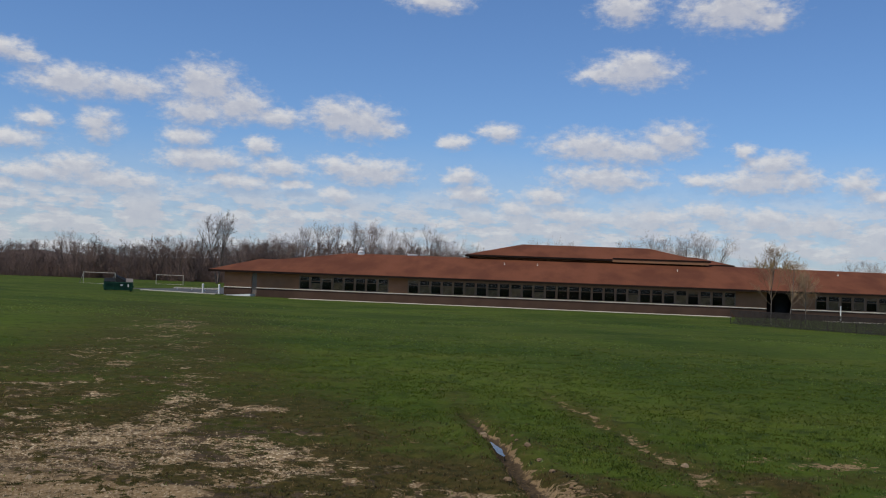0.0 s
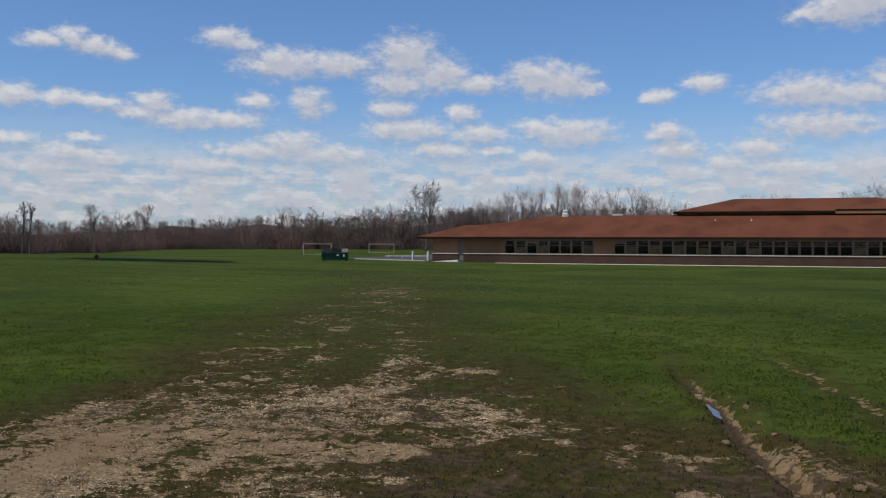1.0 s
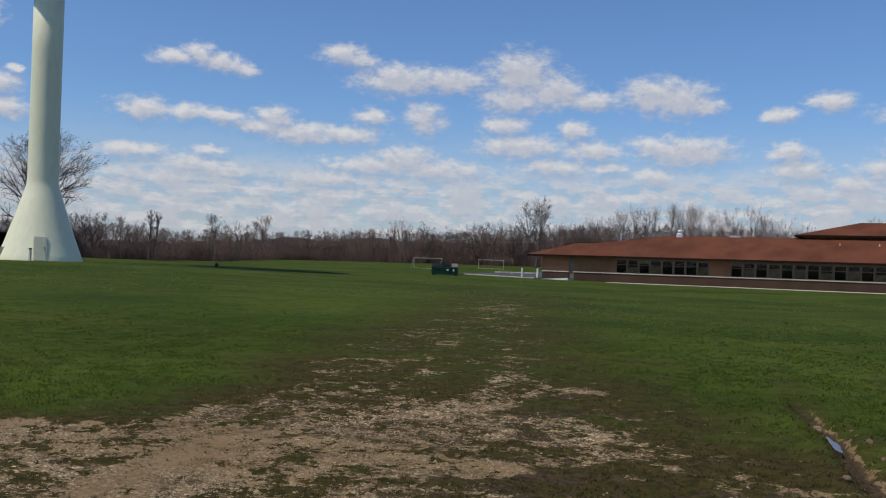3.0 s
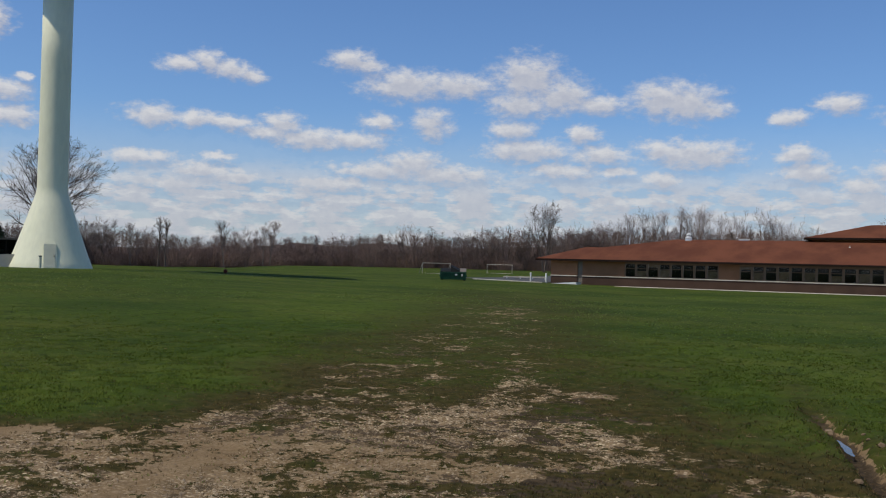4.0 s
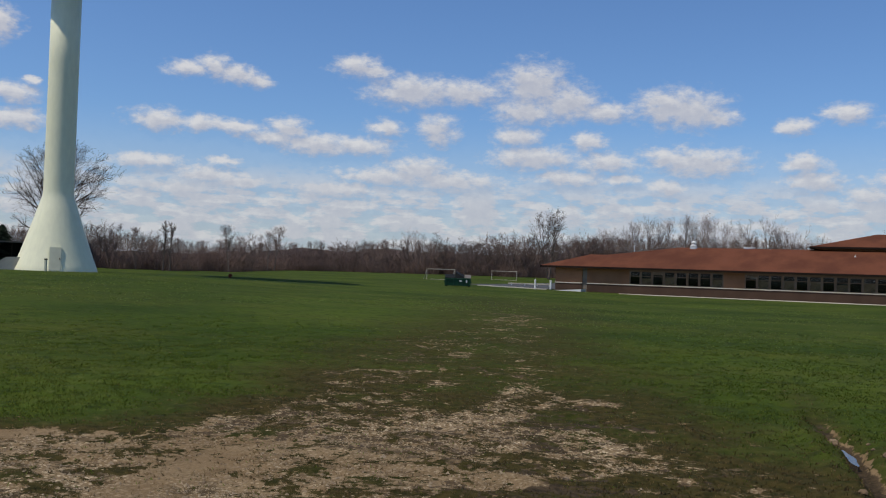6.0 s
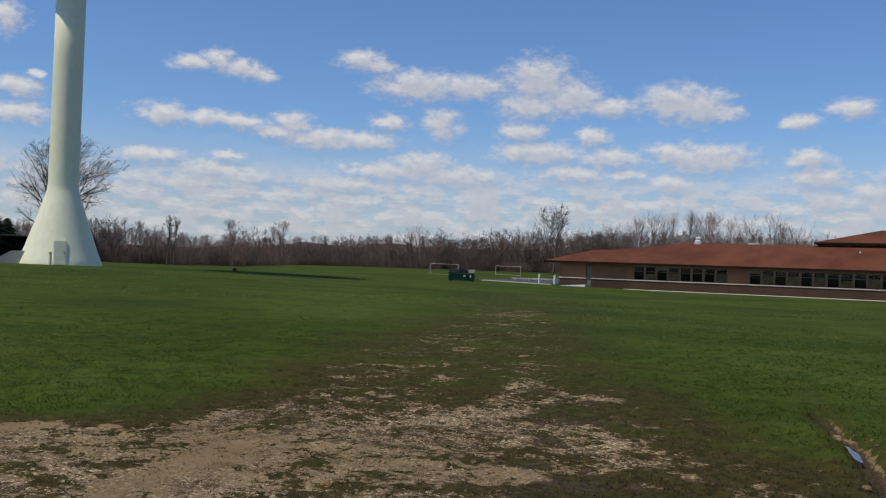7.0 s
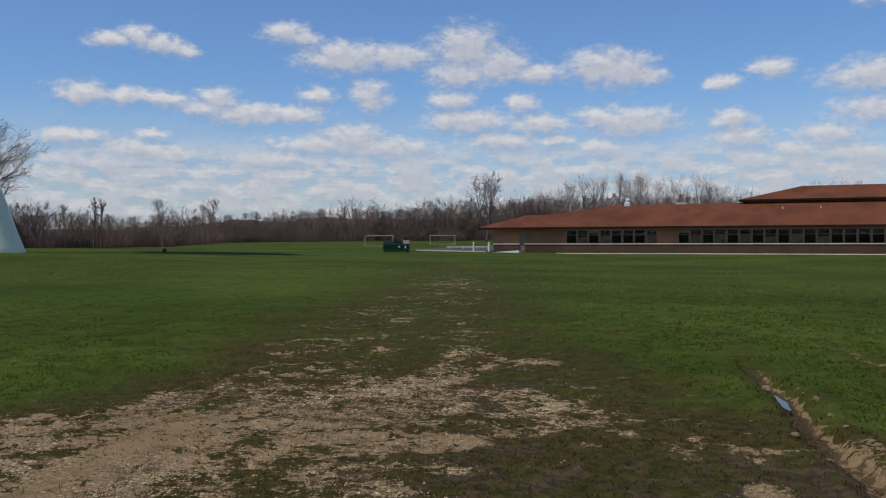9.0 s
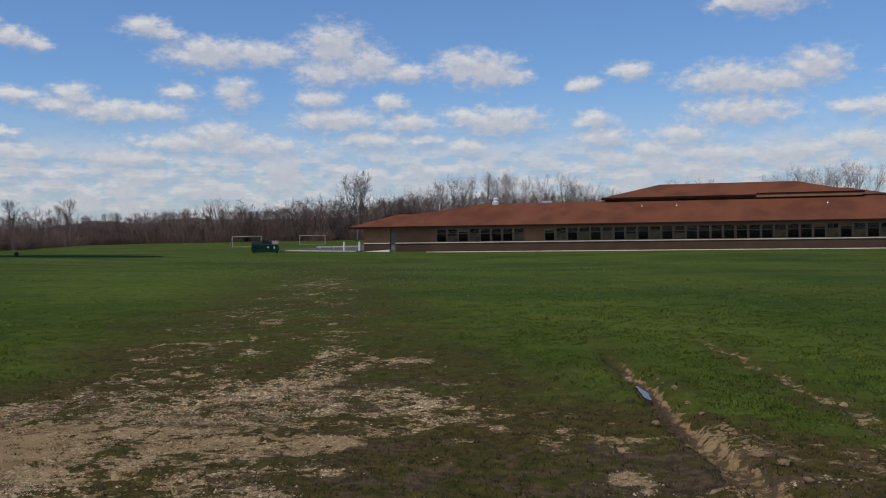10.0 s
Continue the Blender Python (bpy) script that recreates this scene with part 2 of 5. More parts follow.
M_GROUND = ground_material()
M_GRASS = surface("grass_blade", (0.054, 0.092, 0.011), (0.095, 0.108, 0.024), 0.6, 0.75, 30, 0, island=0.7)
M_DRY = surface("dry_stalk", (0.17, 0.118, 0.058), (0.06, 0.042, 0.02), 2.0, 0.9, 30, 0, island=0.9)
M_STONE = surface("limestone_chip", (0.50, 0.39, 0.245), (0.22, 0.155, 0.095), 3.0, 0.85, 60, 0.2, island=0.9)
M_CLOD = surface("mud_clod", (0.09, 0.06, 0.035), (0.18, 0.12, 0.07), 3.0, 0.9, 50, 0.3, island=0.8)
M_BRICK = surface("brown_brick", (0.31, 0.155, 0.080), (0.25, 0.125, 0.066), 0.4, 0.85, 18, 0.3)
M_BRICK_DARK = surface("dark_brick", (0.082, 0.050, 0.034), (0.062, 0.038, 0.027), 0.4, 0.85, 18, 0.3)
M_CONCRETE = surface("concrete", (0.56, 0.50, 0.40), (0.42, 0.37, 0.29), 0.8, 0.9, 25, 0.2)
M_ROOF = surface("red_shingle", (0.165, 0.056, 0.025), (0.105, 0.036, 0.018), 0.3, 0.85, 5, 0.3, stretch=(1, 0.4, 1))
M_FASCIA = surface("brown_fascia", (0.024, 0.014, 0.010), (0.016, 0.010, 0.008), 1.0, 0.92, 20, 0.05)
M_FRAME = surface("window_frame", (0.20, 0.125, 0.075), (0.15, 0.095, 0.06), 1.0, 0.5, 20, 0.05)
M_BLIND = surface("window_blind", (0.34, 0.22, 0.125), (0.17, 0.115, 0.07), 1.0, 0.8, 20, 0.05, each=0.8)
# near-black: the dimness of rooms and the recess is put into the colour
M_PAINTED_SHADE = surface("painted_shade", (0.035, 0.032, 0.03), (0.02, 0.02, 0.02), 1.0, 0.9, 20, 0.0)
M_DOOR_GREY = surface("grey_door", (0.19, 0.155, 0.115), (0.15, 0.12, 0.09), 1.0, 0.6, 20, 0.05)
M_WHITE = surface("white_paint", (0.78, 0.77, 0.73), (0.6, 0.58, 0.53), 1.5, 0.55, 30, 0.05)
M_GALV = surface("galvanised", (0.72, 0.73, 0.74), (0.6, 0.61, 0.62), 2.0, 0.4, 30, 0.05, metal=0.35)
M_TOWER = surface("cream_tower_paint", (0.90, 0.86, 0.60), (0.84, 0.81, 0.56), 0.25, 0.5, 3, 0.04, stretch=(1, 1, 0.3))
# darker than the tower's cream: the shade on its door is put into the colour
M_TOWER_DOOR = surface("darkened_cream_paint", (0.56, 0.56, 0.42), (0.46, 0.46, 0.34), 0.8, 0.5, 20, 0.04)
M_GREEN_BIN = surface("green_bin_paint", (0.008, 0.07, 0.032), (0.006, 0.045, 0.022), 1.5, 0.5, 25, 0.08)
M_LID = surface("black_lid", (0.012, 0.014, 0.013), (0.02, 0.02, 0.02), 1.5, 0.8, 25, 0.05)
M_RUST = surface("rusty_red_iron", (0.16, 0.045, 0.028), (0.09, 0.03, 0.02), 6.0, 0.8, 40, 0.2)
M_STEEL = surface("fence_steel", (0.05, 0.042, 0.036), (0.035, 0.03, 0.026), 2.0, 0.7, 30, 0.05)
M_ASPHALT = surface("asphalt", (0.10, 0.10, 0.10), (0.07, 0.07, 0.07), 0.5, 0.9, 30, 0.3)
M_BARK = surface("grey_bark", (0.21, 0.17, 0.14), (0.15, 0.122, 0.10), 2.0, 0.95, 20, 0.3, each=0.5)
M_BARK_DARK = surface("dark_bark", (0.16, 0.122, 0.10), (0.11, 0.083, 0.068), 2.0, 0.95, 20, 0.3, each=0.5)
M_BARK_BLACK = surface("blackish_bark", (0.085, 0.068, 0.058), (0.06, 0.048, 0.041), 2.0, 0.95, 20, 0.3)
M_BUD = surface("budding_twig", (0.33, 0.225, 0.13), (0.24, 0.17, 0.11), 0.8, 0.95, 10, 0)
M_TWIG = surface("grey_twig", (0.40, 0.325, 0.285), (0.30, 0.245, 0.215), 0.5, 0.95, 10, 0, each=0.6)
M_TWIG_DARK = surface("brown_twig", (0.235, 0.165, 0.135), (0.17, 0.122, 0.102), 0.5, 0.95, 10, 0, each=0.6)
M_BRUSH = surface("brown_brush", (0.25, 0.157, 0.118), (0.125, 0.09, 0.076), 0.16, 0.95, 3, 0, island=0.5)
M_WOODS = surface("far_woods", (0.13, 0.088, 0.070), (0.09, 0.064, 0.054), 0.07, 1.0, 0.8, 0.5)
M_YELLOW_TWIG = surface("yellow_twig", (0.33, 0.23, 0.075), (0.24, 0.17, 0.06), 0.8, 0.95, 10, 0)
M_NEEDLE = surface("spruce_needle", (0.014, 0.022, 0.011), (0.022, 0.032, 0.015), 0.8, 0.9, 12, 0, island=0.7)
M_WATER = surface("muddy_water", (0.07, 0.058, 0.045), (0.05, 0.042, 0.034), 2.0, 0.08, 8, 0.03)
M_PALE_GRASS = surface("pale_grass_blade", (0.16, 0.19, 0.075), (0.085, 0.12, 0.03), 2.0, 0.8, 30, 0, island=0.9)
M_GOAL = surface("weathered_white_paint", (0.56, 0.50, 0.41), (0.42, 0.36, 0.28), 1.5, 0.7, 30, 0.05)


def leafy(mat):
    """Lets half of the light through thin blades."""
    t = mat.node_tree
    bsdf = t.nodes["Principled BSDF"]
    colour = bsdf.inputs["Base Color"].links[0].from_socket
    bright = mix_(t, 1.0, colour, (1.75, 1.75, 1.75), "MULTIPLY")
    plain, through_light, both = t.nodes.new("ShaderNodeBsdfDiffuse"), t.nodes.new("ShaderNodeBsdfTranslucent"), t.nodes.new("ShaderNodeMixShader")
    for node in (plain, through_light):
        t.links.new(bright, node.inputs["Color"])
    both.inputs[0].default_value = 0.5
    t.links.new(plain.outputs[0], both.inputs[1])
    t.links.new(through_light.outputs[0], both.inputs[2])
    t.links.new(both.outputs[0], t.nodes["Material Output"].inputs[0])


for blade in (M_GRASS, M_DRY, M_PALE_GRASS):
    leafy(blade)


def glass_material():
    mat = bpy.data.materials.new("window_glass")
    mat.use_nodes = True
    bsdf = mat.node_tree.nodes["Principled BSDF"]
    bsdf.inputs["Base Color"].default_value = (0.75, 0.8, 0.8, 1)
    bsdf.inputs["Roughness"].default_value = 0.03
    bsdf.inputs["Transmission Weight"].default_value = 1.0
    bsdf.inputs["IOR"].default_value = 1.3
    return mat


M_GLASS = glass_material()


# ---- mesh tools ----
class Shape:
    """Gathers the faces of one mesh."""

    def __init__(self):
        self.v, self.f = [], []

    def add(self, verts, faces):
        n = len(self.v)
        self.v += [tuple(p) for p in verts]
        self.f += [tuple(i + n for i in face) for face in faces]
        return self

    def box(self, x0, x1, y0, y1, z0, z1, cut=0.0):
        """A block; cut: the width of the bevel along its upright edges and top."""
        c = min(cut, (x1 - x0) / 3, (y1 - y0) / 3, (z1 - z0) / 3)
        if not c:
            return self.add([(x, y, z) for z in (z0, z1) for x, y in ((x0, y0), (x1, y0), (x1, y1), (x0, y1))],
                            [(3, 2, 1, 0), (4, 5, 6, 7), (0, 1, 5, 4), (1, 2, 6, 5), (2, 3, 7, 6), (3, 0, 4, 7)])
        ring = [(x0 + c, y0), (x1 - c, y0), (x1, y0 + c), (x1, y1 - c), (x1 - c, y1), (x0 + c, y1), (x0, y1 - c), (x0, y0 + c)]
        mid = ((x0 + x1) / 2, (y0 + y1) / 2)
        inner = [(x + c * (1 if x < mid[0] else -1), y + c * (1 if y < mid[1] else -1)) for x, y in ring]
        verts = [(*p, z0) for p in ring] + [(*p, z1 - c) for p in ring] + [(*p, z1) for p in inner]
        faces = [tuple(range(7, -1, -1)), tuple(range(16, 24))]
        faces += [(k + i, k + (i + 1) % 8, k + 8 + (i + 1) % 8, k + 8 + i) for k in (0, 8) for i in range(8)]
        return self.add(verts, faces)

    def tube(self, a, b, ra, rb, n=6, caps=True):
        a, b = Vector(a), Vector(b)
        d = (b - a).normalized()
        s = d.cross(Vector((0.31, 0.95, 0.05)) if abs(d.y) < 0.9 else Vector((1, 0, 0))).normalized()
        u = s.cross(d)
        ring = [(s * math.cos(2 * math.pi * i / n) + u * math.sin(2 * math.pi * i / n)) for i in range(n)]
        faces = [(i, (i + 1) % n, n + (i + 1) % n, n + i) for i in range(n)]
        if caps:
            faces += [tuple(range(n - 1, -1, -1)), tuple(range(n, 2 * n))]
        return self.add([a + r * ra for r in ring] + [b + r * rb for r in ring], faces)

    def lathe(self, profile, n=32):
        verts = [(r * math.cos(2 * math.pi * i / n), r * math.sin(2 * math.pi * i / n), z) for r, z in profile for i in range(n)]
        faces = [(k * n + i, k * n + (i + 1) % n, (k + 1) * n + (i + 1) % n, (k + 1) * n + i) for k in range(len(profile) - 1) for i in range(n)]
        return self.add(verts, faces + [tuple(range(n - 1, -1, -1)), tuple(range((len(profile) - 1) * n, len(profile) * n))])

    def mesh(self, name, material, smooth=False):
        me = bpy.data.meshes.new(name)
        me.from_pydata(self.v, [], self.f)
        me.materials.append(material)
        if smooth:
            me.polygons.foreach_set("use_smooth", [True] * len(me.polygons))
        me.update()
        return me


def part(name, shape, material, parent, label="", smooth=False):
    ob = new(name, shape.mesh(name, material, smooth))
    ob.parent = parent
    return tagged(ob, label) if label else ob


def thing(name, label, category, m=None, group="", kind=""):
    ob = new(name)
    ob.empty_display_size = 0.3
    if m is not None:
        ob.matrix_world = m
    return tagged(ob, label, category, group, kind)


def polar(az, dist, z=0.0):
    a = radians(az)
    return Vector((dist * math.sin(a), dist * math.cos(a), z))


# ---- ground ----
def smooth01(x, lo, hi):
    s = np.clip((x - lo) / (hi - lo), 0, 1)
    return s * s * (3 - 2 * s)


LATTICE = np.random.RandomState(7).rand(256, 256)


def lumps(x, y, size, octaves=4, seed=0):
    """Cloudy noise from 0 to 1 over the plan; size: metres of the broadest lumps."""
    total, weight, amp = 0.0, 0.0, 1.0
    for k in range(octaves):
        px, py = x / size * 2 ** k + 17.3 * (k + seed), y / size * 2 ** k + 41.7 * (k + 2 * seed)
        ix, iy = np.floor(px).astype(int), np.floor(py).astype(int)
        fx, fy = px - ix, py - iy
        fx, fy = fx * fx * (3 - 2 * fx), fy * fy * (3 - 2 * fy)
        g = [[LATTICE[(ix + i) % 256, (iy + j) % 256] for j in (0, 1)] for i in (0, 1)]
        total = total + amp * ((g[0][0] * (1 - fy) + g[0][1] * fy) * (1 - fx) + (g[1][0] * (1 - fy) + g[1][1] * fy) * fx)
        weight += amp
        amp *= 0.55
    return total / weight


def rise(x, y):
    """The broad height of the land: up to the tower, down to the school, up to the far edge of the field."""
    r, az = np.hypot(x, y), np.degrees(np.arctan2(x, np.maximum(y, 1e-6)))
    az = np.where(y > 0, az, np.where(x < 0, -90.0, 90.0))
    far = np.interp(az, [-60, -43, -36, -30, -24, -20, -14, -8], [0.5, 0.46, 0.36, 0.12, -0.12, -0.31, -0.56, -0.72])
    edge = np.interp(az, [-60, -43, -34, -26, -20, 40], [0.0, -0.2, 0.0, 0.3, 0.35, 0.35])
    return far * smooth01(r, 22, 78) * (1 - smooth01(r, 125, 205)) + edge * smooth01(r, 125, 205)


def rut_off(x, y):
    """Signed distance from the middle of each of the two wheel ruts."""
    first = x - np.interp(y, [3, 5.85, 6.83, 7.77, 9.67, 10.73, 13.5, 17, 22], [2.0, 1.27, 1.06, 0.87, 0.68, 0.55, 0.24, 0.0, -0.4])
    second = x - np.interp(y, [3, 8.2, 9.0, 10.5, 12.1, 14.2, 18, 22], [2.9, 2.46, 2.40, 2.24, 2.02, 1.78, 1.4, 1.0])
    return first, second


def shares(x, y):
    """How bare, thin, gravelly and muddy the turf is."""
    left = np.interp(y, [3, 5.6, 6.3, 6.9, 7.3, 8.2, 8.9, 10.2, 13.5, 20.8, 39, 80], [-14, -9.0, -7.4, -6.8, -6.3, -6.0, -5.9, -5.9, -6.8, -8.6, -12.6, -25.6])
    right = np.interp(y, [3, 5, 6.5, 7.2, 8.1, 9, 10, 12.3, 15, 22, 39, 80], [7, 5.0, 3.2, 1.6, 0.4, -0.4, -0.9, -2.0, -2.9, -5.2, -9.6, -19.5])
    wobble = (lumps(x, y, 1.6, 4, 3) - 0.5) * 2.2
    inside = np.minimum(x - left, right - x) + wobble
    cover = np.interp(y, [4, 6.5, 7.6, 8.6, 10, 13, 18, 24, 35, 40], [0.74, 0.70, 0.58, 0.50, 0.40, 0.27, 0.22, 0.25, 0.28, 0.0])
    east = smooth01(x, -3.1, -1.0)
    cover = cover - 0.10 * smooth01(x, -4.6, -3.2) * smooth01(9.5 - y, 0, 1.5) - 0.13 * east * smooth01(9.5 - y, 0, 2.0) - 0.05 * east
    zone = smooth01(inside, -0.25, 0.7)
    clump = 0.5 * lumps(x, y, 0.9, 4, 5) + 0.5 * lumps(x, y, 0.28, 3, 6)
    pale = 0.42 * np.exp(-((x + 2.2) / 1.3) ** 2 - ((y - 8.7) / 0.7) ** 2) + 0.25 * np.exp(-((x + 3.2) / 0.6) ** 2 - ((y - 10.4) / 0.9) ** 2)
    strip = np.exp(-((x + 3.75 + (y - 11) * 0.2) / 0.26) ** 2) * smooth01(y, 9.6, 10.6) * smooth01(14.5 - y, 0, 2.0)
    bare = np.clip(zone * (cover + pale - 0.45 * strip + 1.55 * (clump - 0.5)), 0, 0.95)
    # trodden ground between and beyond the ruts
    worn = smooth01(x, -1.6, 0.2) * (1 - smooth01(y + 0.25 * np.abs(x - 1), 7.2, 11.5))
    scar = np.exp(-((x - 3.9) / 0.8) ** 2 - ((y - 9.25) / 0.35) ** 2)
    bare = np.maximum(bare, np.clip(worn * (0.70 - 0.26 * smooth01(x, 0.6, 1.6)) * smooth01(9.2 - y, 0, 2.0) * smooth01(clump, 0.36, 0.58) + 0.5 * scar, 0, 0.8))
    # smooth wheel marks in the bare ground
    marks = np.maximum(np.exp(-((x + 4.5 - (y - 6.5) * -0.12) / 0.32) ** 2) * smooth01(7.7 - y, 0, 0.8),
                       np.exp(-((x + 6.9 - (y - 6.3) * 0.3) / 0.4) ** 2) * smooth01(7.3 - y, 0, 0.5))
    bare = np.maximum(bare, marks)
    a, b = rut_off(x, y)
    ragged = (lumps(x, y, 0.5, 3, 9) - 0.5) * 0.25
    rut = smooth01(0.19 - np.abs(a + ragged) - 0.010 * (y - 6), 0, 0.1) * smooth01(13.2 - y, 0, 3.0)
    rut2 = smooth01(0.16 - np.abs(b + ragged * 1.6), 0, 0.12) * smooth01(15.5 - y, 0, 1.5) * smooth01(y, 6.8, 8.2)
    bare = np.maximum(bare, np.maximum(rut, rut2 * 0.42))
    damp = 0.5 * lumps(x, y, 0.4, 3, 11) + 0.5 * lumps(x, y, 1.5, 3, 12)
    mud = zone * (0.15 + 0.8 * smooth01(damp, 0.42, 0.62)) * (0.5 + 0.55 * east + 0.1 * smooth01(y, 7.5, 10)) * (1 - marks)
    mud = np.where(y < 7.2, mud * (0.7 + 0.6 * east), mud)
    floor_mud = smooth01(0.13 - np.abs(a + 0.03), 0, 0.06) * smooth01(y, 6.8, 8.0)
    mud = np.maximum(np.maximum(np.maximum(mud, (0.34 + 0.2 * smooth01(x, 0.6, 1.6)) * worn) * (1 - rut), rut * (0.54 + 0.25 * smooth01(y, 8.5, 11))), floor_mud * 0.75)
    gravel = zone * (0.35 + 0.65 * smooth01(lumps(x, y, 1.8, 3, 13), 0.38, 0.6)) * (1 - marks * 0.8) * (1 - rut)
    gravel = np.maximum(gravel, zone * smooth01(y, 7.0, 8.5))
    brown = np.maximum(smooth01(inside, -1.6 - 0.09 * np.clip(y - 9, 0, 60), 0.6) * np.interp(y, [5, 9, 14, 34, 50, 85], [1.3, 1.15, 0.66, 0.52, 0.4, 0.0]),
                       smooth01(0.5 - np.minimum(np.abs(a), np.abs(b)), 0, 0.5) * smooth01(17 - y, 0, 5) * 0.6)
    brown = np.maximum(brown, worn * 1.25 * smooth01(lumps(x, y, 0.8, 4, 17), 0.34, 0.58))
    thin = np.clip(brown * (0.68 + 0.5 * smooth01(lumps(x, y, 1.3, 4, 15), 0.3, 0.6)), 0, 1)
    return bare, thin, gravel, mud, rut, rut2, marks


def land(x, y):
    """Height of the ground with its small relief."""
    near = 1 - smooth01(np.hypot(x, y), 30, 45)
    bare, thin, gravel, mud, rut, rut2, marks = shares(x, y)
    z = rise(x, y) + near * (0.05 * (lumps(x, y, 1.5, 4, 21) - 0.5) + 0.075 * (lumps(x, y, 0.3, 3, 23) - 0.5) * (1 - 0.7 * np.maximum(marks, rut)))
    a, b = rut_off(x, y)
    lip = np.exp(-((np.abs(a) - 0.32) / 0.1) ** 2) * smooth01(12 - y, 0, 2) * lumps(x, y, 0.35, 3, 25)
    return z - near * (0.03 * bare + 0.075 * rut + 0.02 * rut2 - 0.07 * lip)


def axis(lo, hi, step, low_end, high_end, growth):
    mid = np.arange(lo, hi, step)
    out = [mid]
    for end, at, sign in ((high_end, hi, 1), (low_end, lo, -1)):
        s, p, side = step, at, []
        while sign * (end - p) > 0:
            side.append(p)
            s *= growth
            p += sign * min(s, 180)
        side = np.array(side + [end])
        out = [out[0], side] if sign > 0 else [side[::-1][:-1], *out]
    return np.unique(np.round(np.concatenate(out), 4))


def build_ground():
    xs, ys = axis(-8.5, 4.0, 0.055, -4500, 4500, 1.045), axis(4.2, 15.0, 0.055, -4500, 4500, 1.035)
    gx, gy = np.meshgrid(xs, ys)
    x, y = gx.ravel(), gy.ravel()
    z = land(x, y)
    nx, ny = len(xs), len(ys)
    i, j = np.meshgrid(np.arange(nx - 1), np.arange(ny - 1))
    k = (j * nx + i).ravel()
    faces = np.stack([k, k + 1, k + 1 + nx, k + nx], 1)
    me = bpy.data.meshes.new("ground")
    me.from_pydata(np.stack([x, y, z], 1), [], faces)
    for name, value in zip(("bare", "thin", "gravel", "mud"), shares(x, y)):
        me.attributes.new(name, "FLOAT", "POINT").data.foreach_set("value", value.astype(np.float32))
    me.polygons.foreach_set("use_smooth", [True] * len(me.polygons))
    me.materials.append(M_GROUND)
    me.update()
    tagged(new("ground", me), "mown green field worn to bare gravelly soil", "ground", kind="structure")


build_ground()


def scatter(count, seed, far, near=4.6, power=1.0):
    """Places over the part of the field that the walk looks over, denser near by."""
    rnd = np.random.RandomState(seed)
    az = np.radians(rnd.uniform(-52, 28, count))
    r = near + (far - near) * rnd.rand(count) ** (1 + power)
    return r * np.sin(az), r * np.cos(az), rnd


def blades(name, label, count, seed, far, keep, material, height, width, power=1.0):
    """Small upright three-cornered blades, several to a tuft, joined."""
    x, y, rnd = scatter(count, seed, far, power=power)
    ok = keep(x, y, rnd)
    x, y = x[ok], y[ok]
    n, per = len(x), 4
    x = np.repeat(x, per) + rnd.normal(0, 0.018, n * per)
    y = np.repeat(y, per) + rnd.normal(0, 0.018, n * per)
    z = land(x, y) - 0.006
    dist = np.hypot(x, y)
    turn, lean = rnd.uniform(0, 2 * np.pi, n * per), rnd.normal(0, 0.5, (n * per, 2))
    h = height * rnd.uniform(0.5, 1.3, n * per)
    w = width * (0.7 + dist / 14)
    dx, dy = np.cos(turn) * w, np.sin(turn) * w
    tip = np.stack([x + lean[:, 0] * h, y + lean[:, 1] * h, z + h], 1)
    verts = np.stack([np.stack([x - dx, y - dy, z], 1), np.stack([x + dx, y + dy, z], 1), tip], 1).reshape(-1, 3)
    me = bpy.data.meshes.new(name)
    me.from_pydata(verts, [], np.arange(len(verts)).reshape(-1, 3))
    me.materials.append(material)
    me.polygons.foreach_set("use_smooth", [True] * len(me.polygons))
    me.update()
    # soft shading: a blade takes the light much as the turf round it does
    up = np.repeat(np.stack([lean[:, 0] * 0.6, lean[:, 1] * 0.6, np.ones(n * per)], 1), 3, 0)
    me.normals_split_custom_set_from_vertices(up / np.linalg.norm(up, axis=1)[:, None])
    tagged(new(name, me), label, "grass", kind="stuff")


def on_turf(x, y, rnd):
    bare, thin = shares(x, y)[:2]
    tuft = smooth01(lumps(x, y, 0.5, 3, 27), 0.38, 0.58)
    return rnd.rand(len(x)) > np.clip(0.75 * (1 - tuft) + smooth01(bare, 0.05, 0.4) * 0.97 + thin * 1.3 + smooth01(np.hypot(x, y), 14, 33), 0, 0.99)


def on_thin(x, y, rnd):
    bare, thin = shares(x, y)[:2]
    return rnd.rand(len(x)) < np.clip(thin * (1.1 - 0.8 * bare) + 0.04, 0, 1) * (1 - smooth01(np.hypot(x, y), 14, 30))


blades("grass", "short green spring grass in small tufts", 190000, 31, 34, on_turf, M_GRASS, 0.026, 0.0045)
blades("dry_grass", "flattened dead straw among the turf", 42000, 32, 30, on_thin, M_DRY, 0.022, 0.0045)


def on_field(x, y, rnd):
    bare, thin = shares(x, y)[:2]
    patch = smooth01(lumps(x, y, 9, 4, 19), 0.42, 0.62) * (0.35 + 0.65 * smooth01(lumps(x, y, 1.6, 3, 20), 0.45, 0.65))
    return rnd.rand(len(x)) < patch * np.clip(1 - thin - 2 * bare, 0, 1)


blades("pale_grass", "pale yellow-green tufts dotted over the mown field", 52000, 35, 78, on_field, M_PALE_GRASS, 0.034, 0.0055, 0.25)


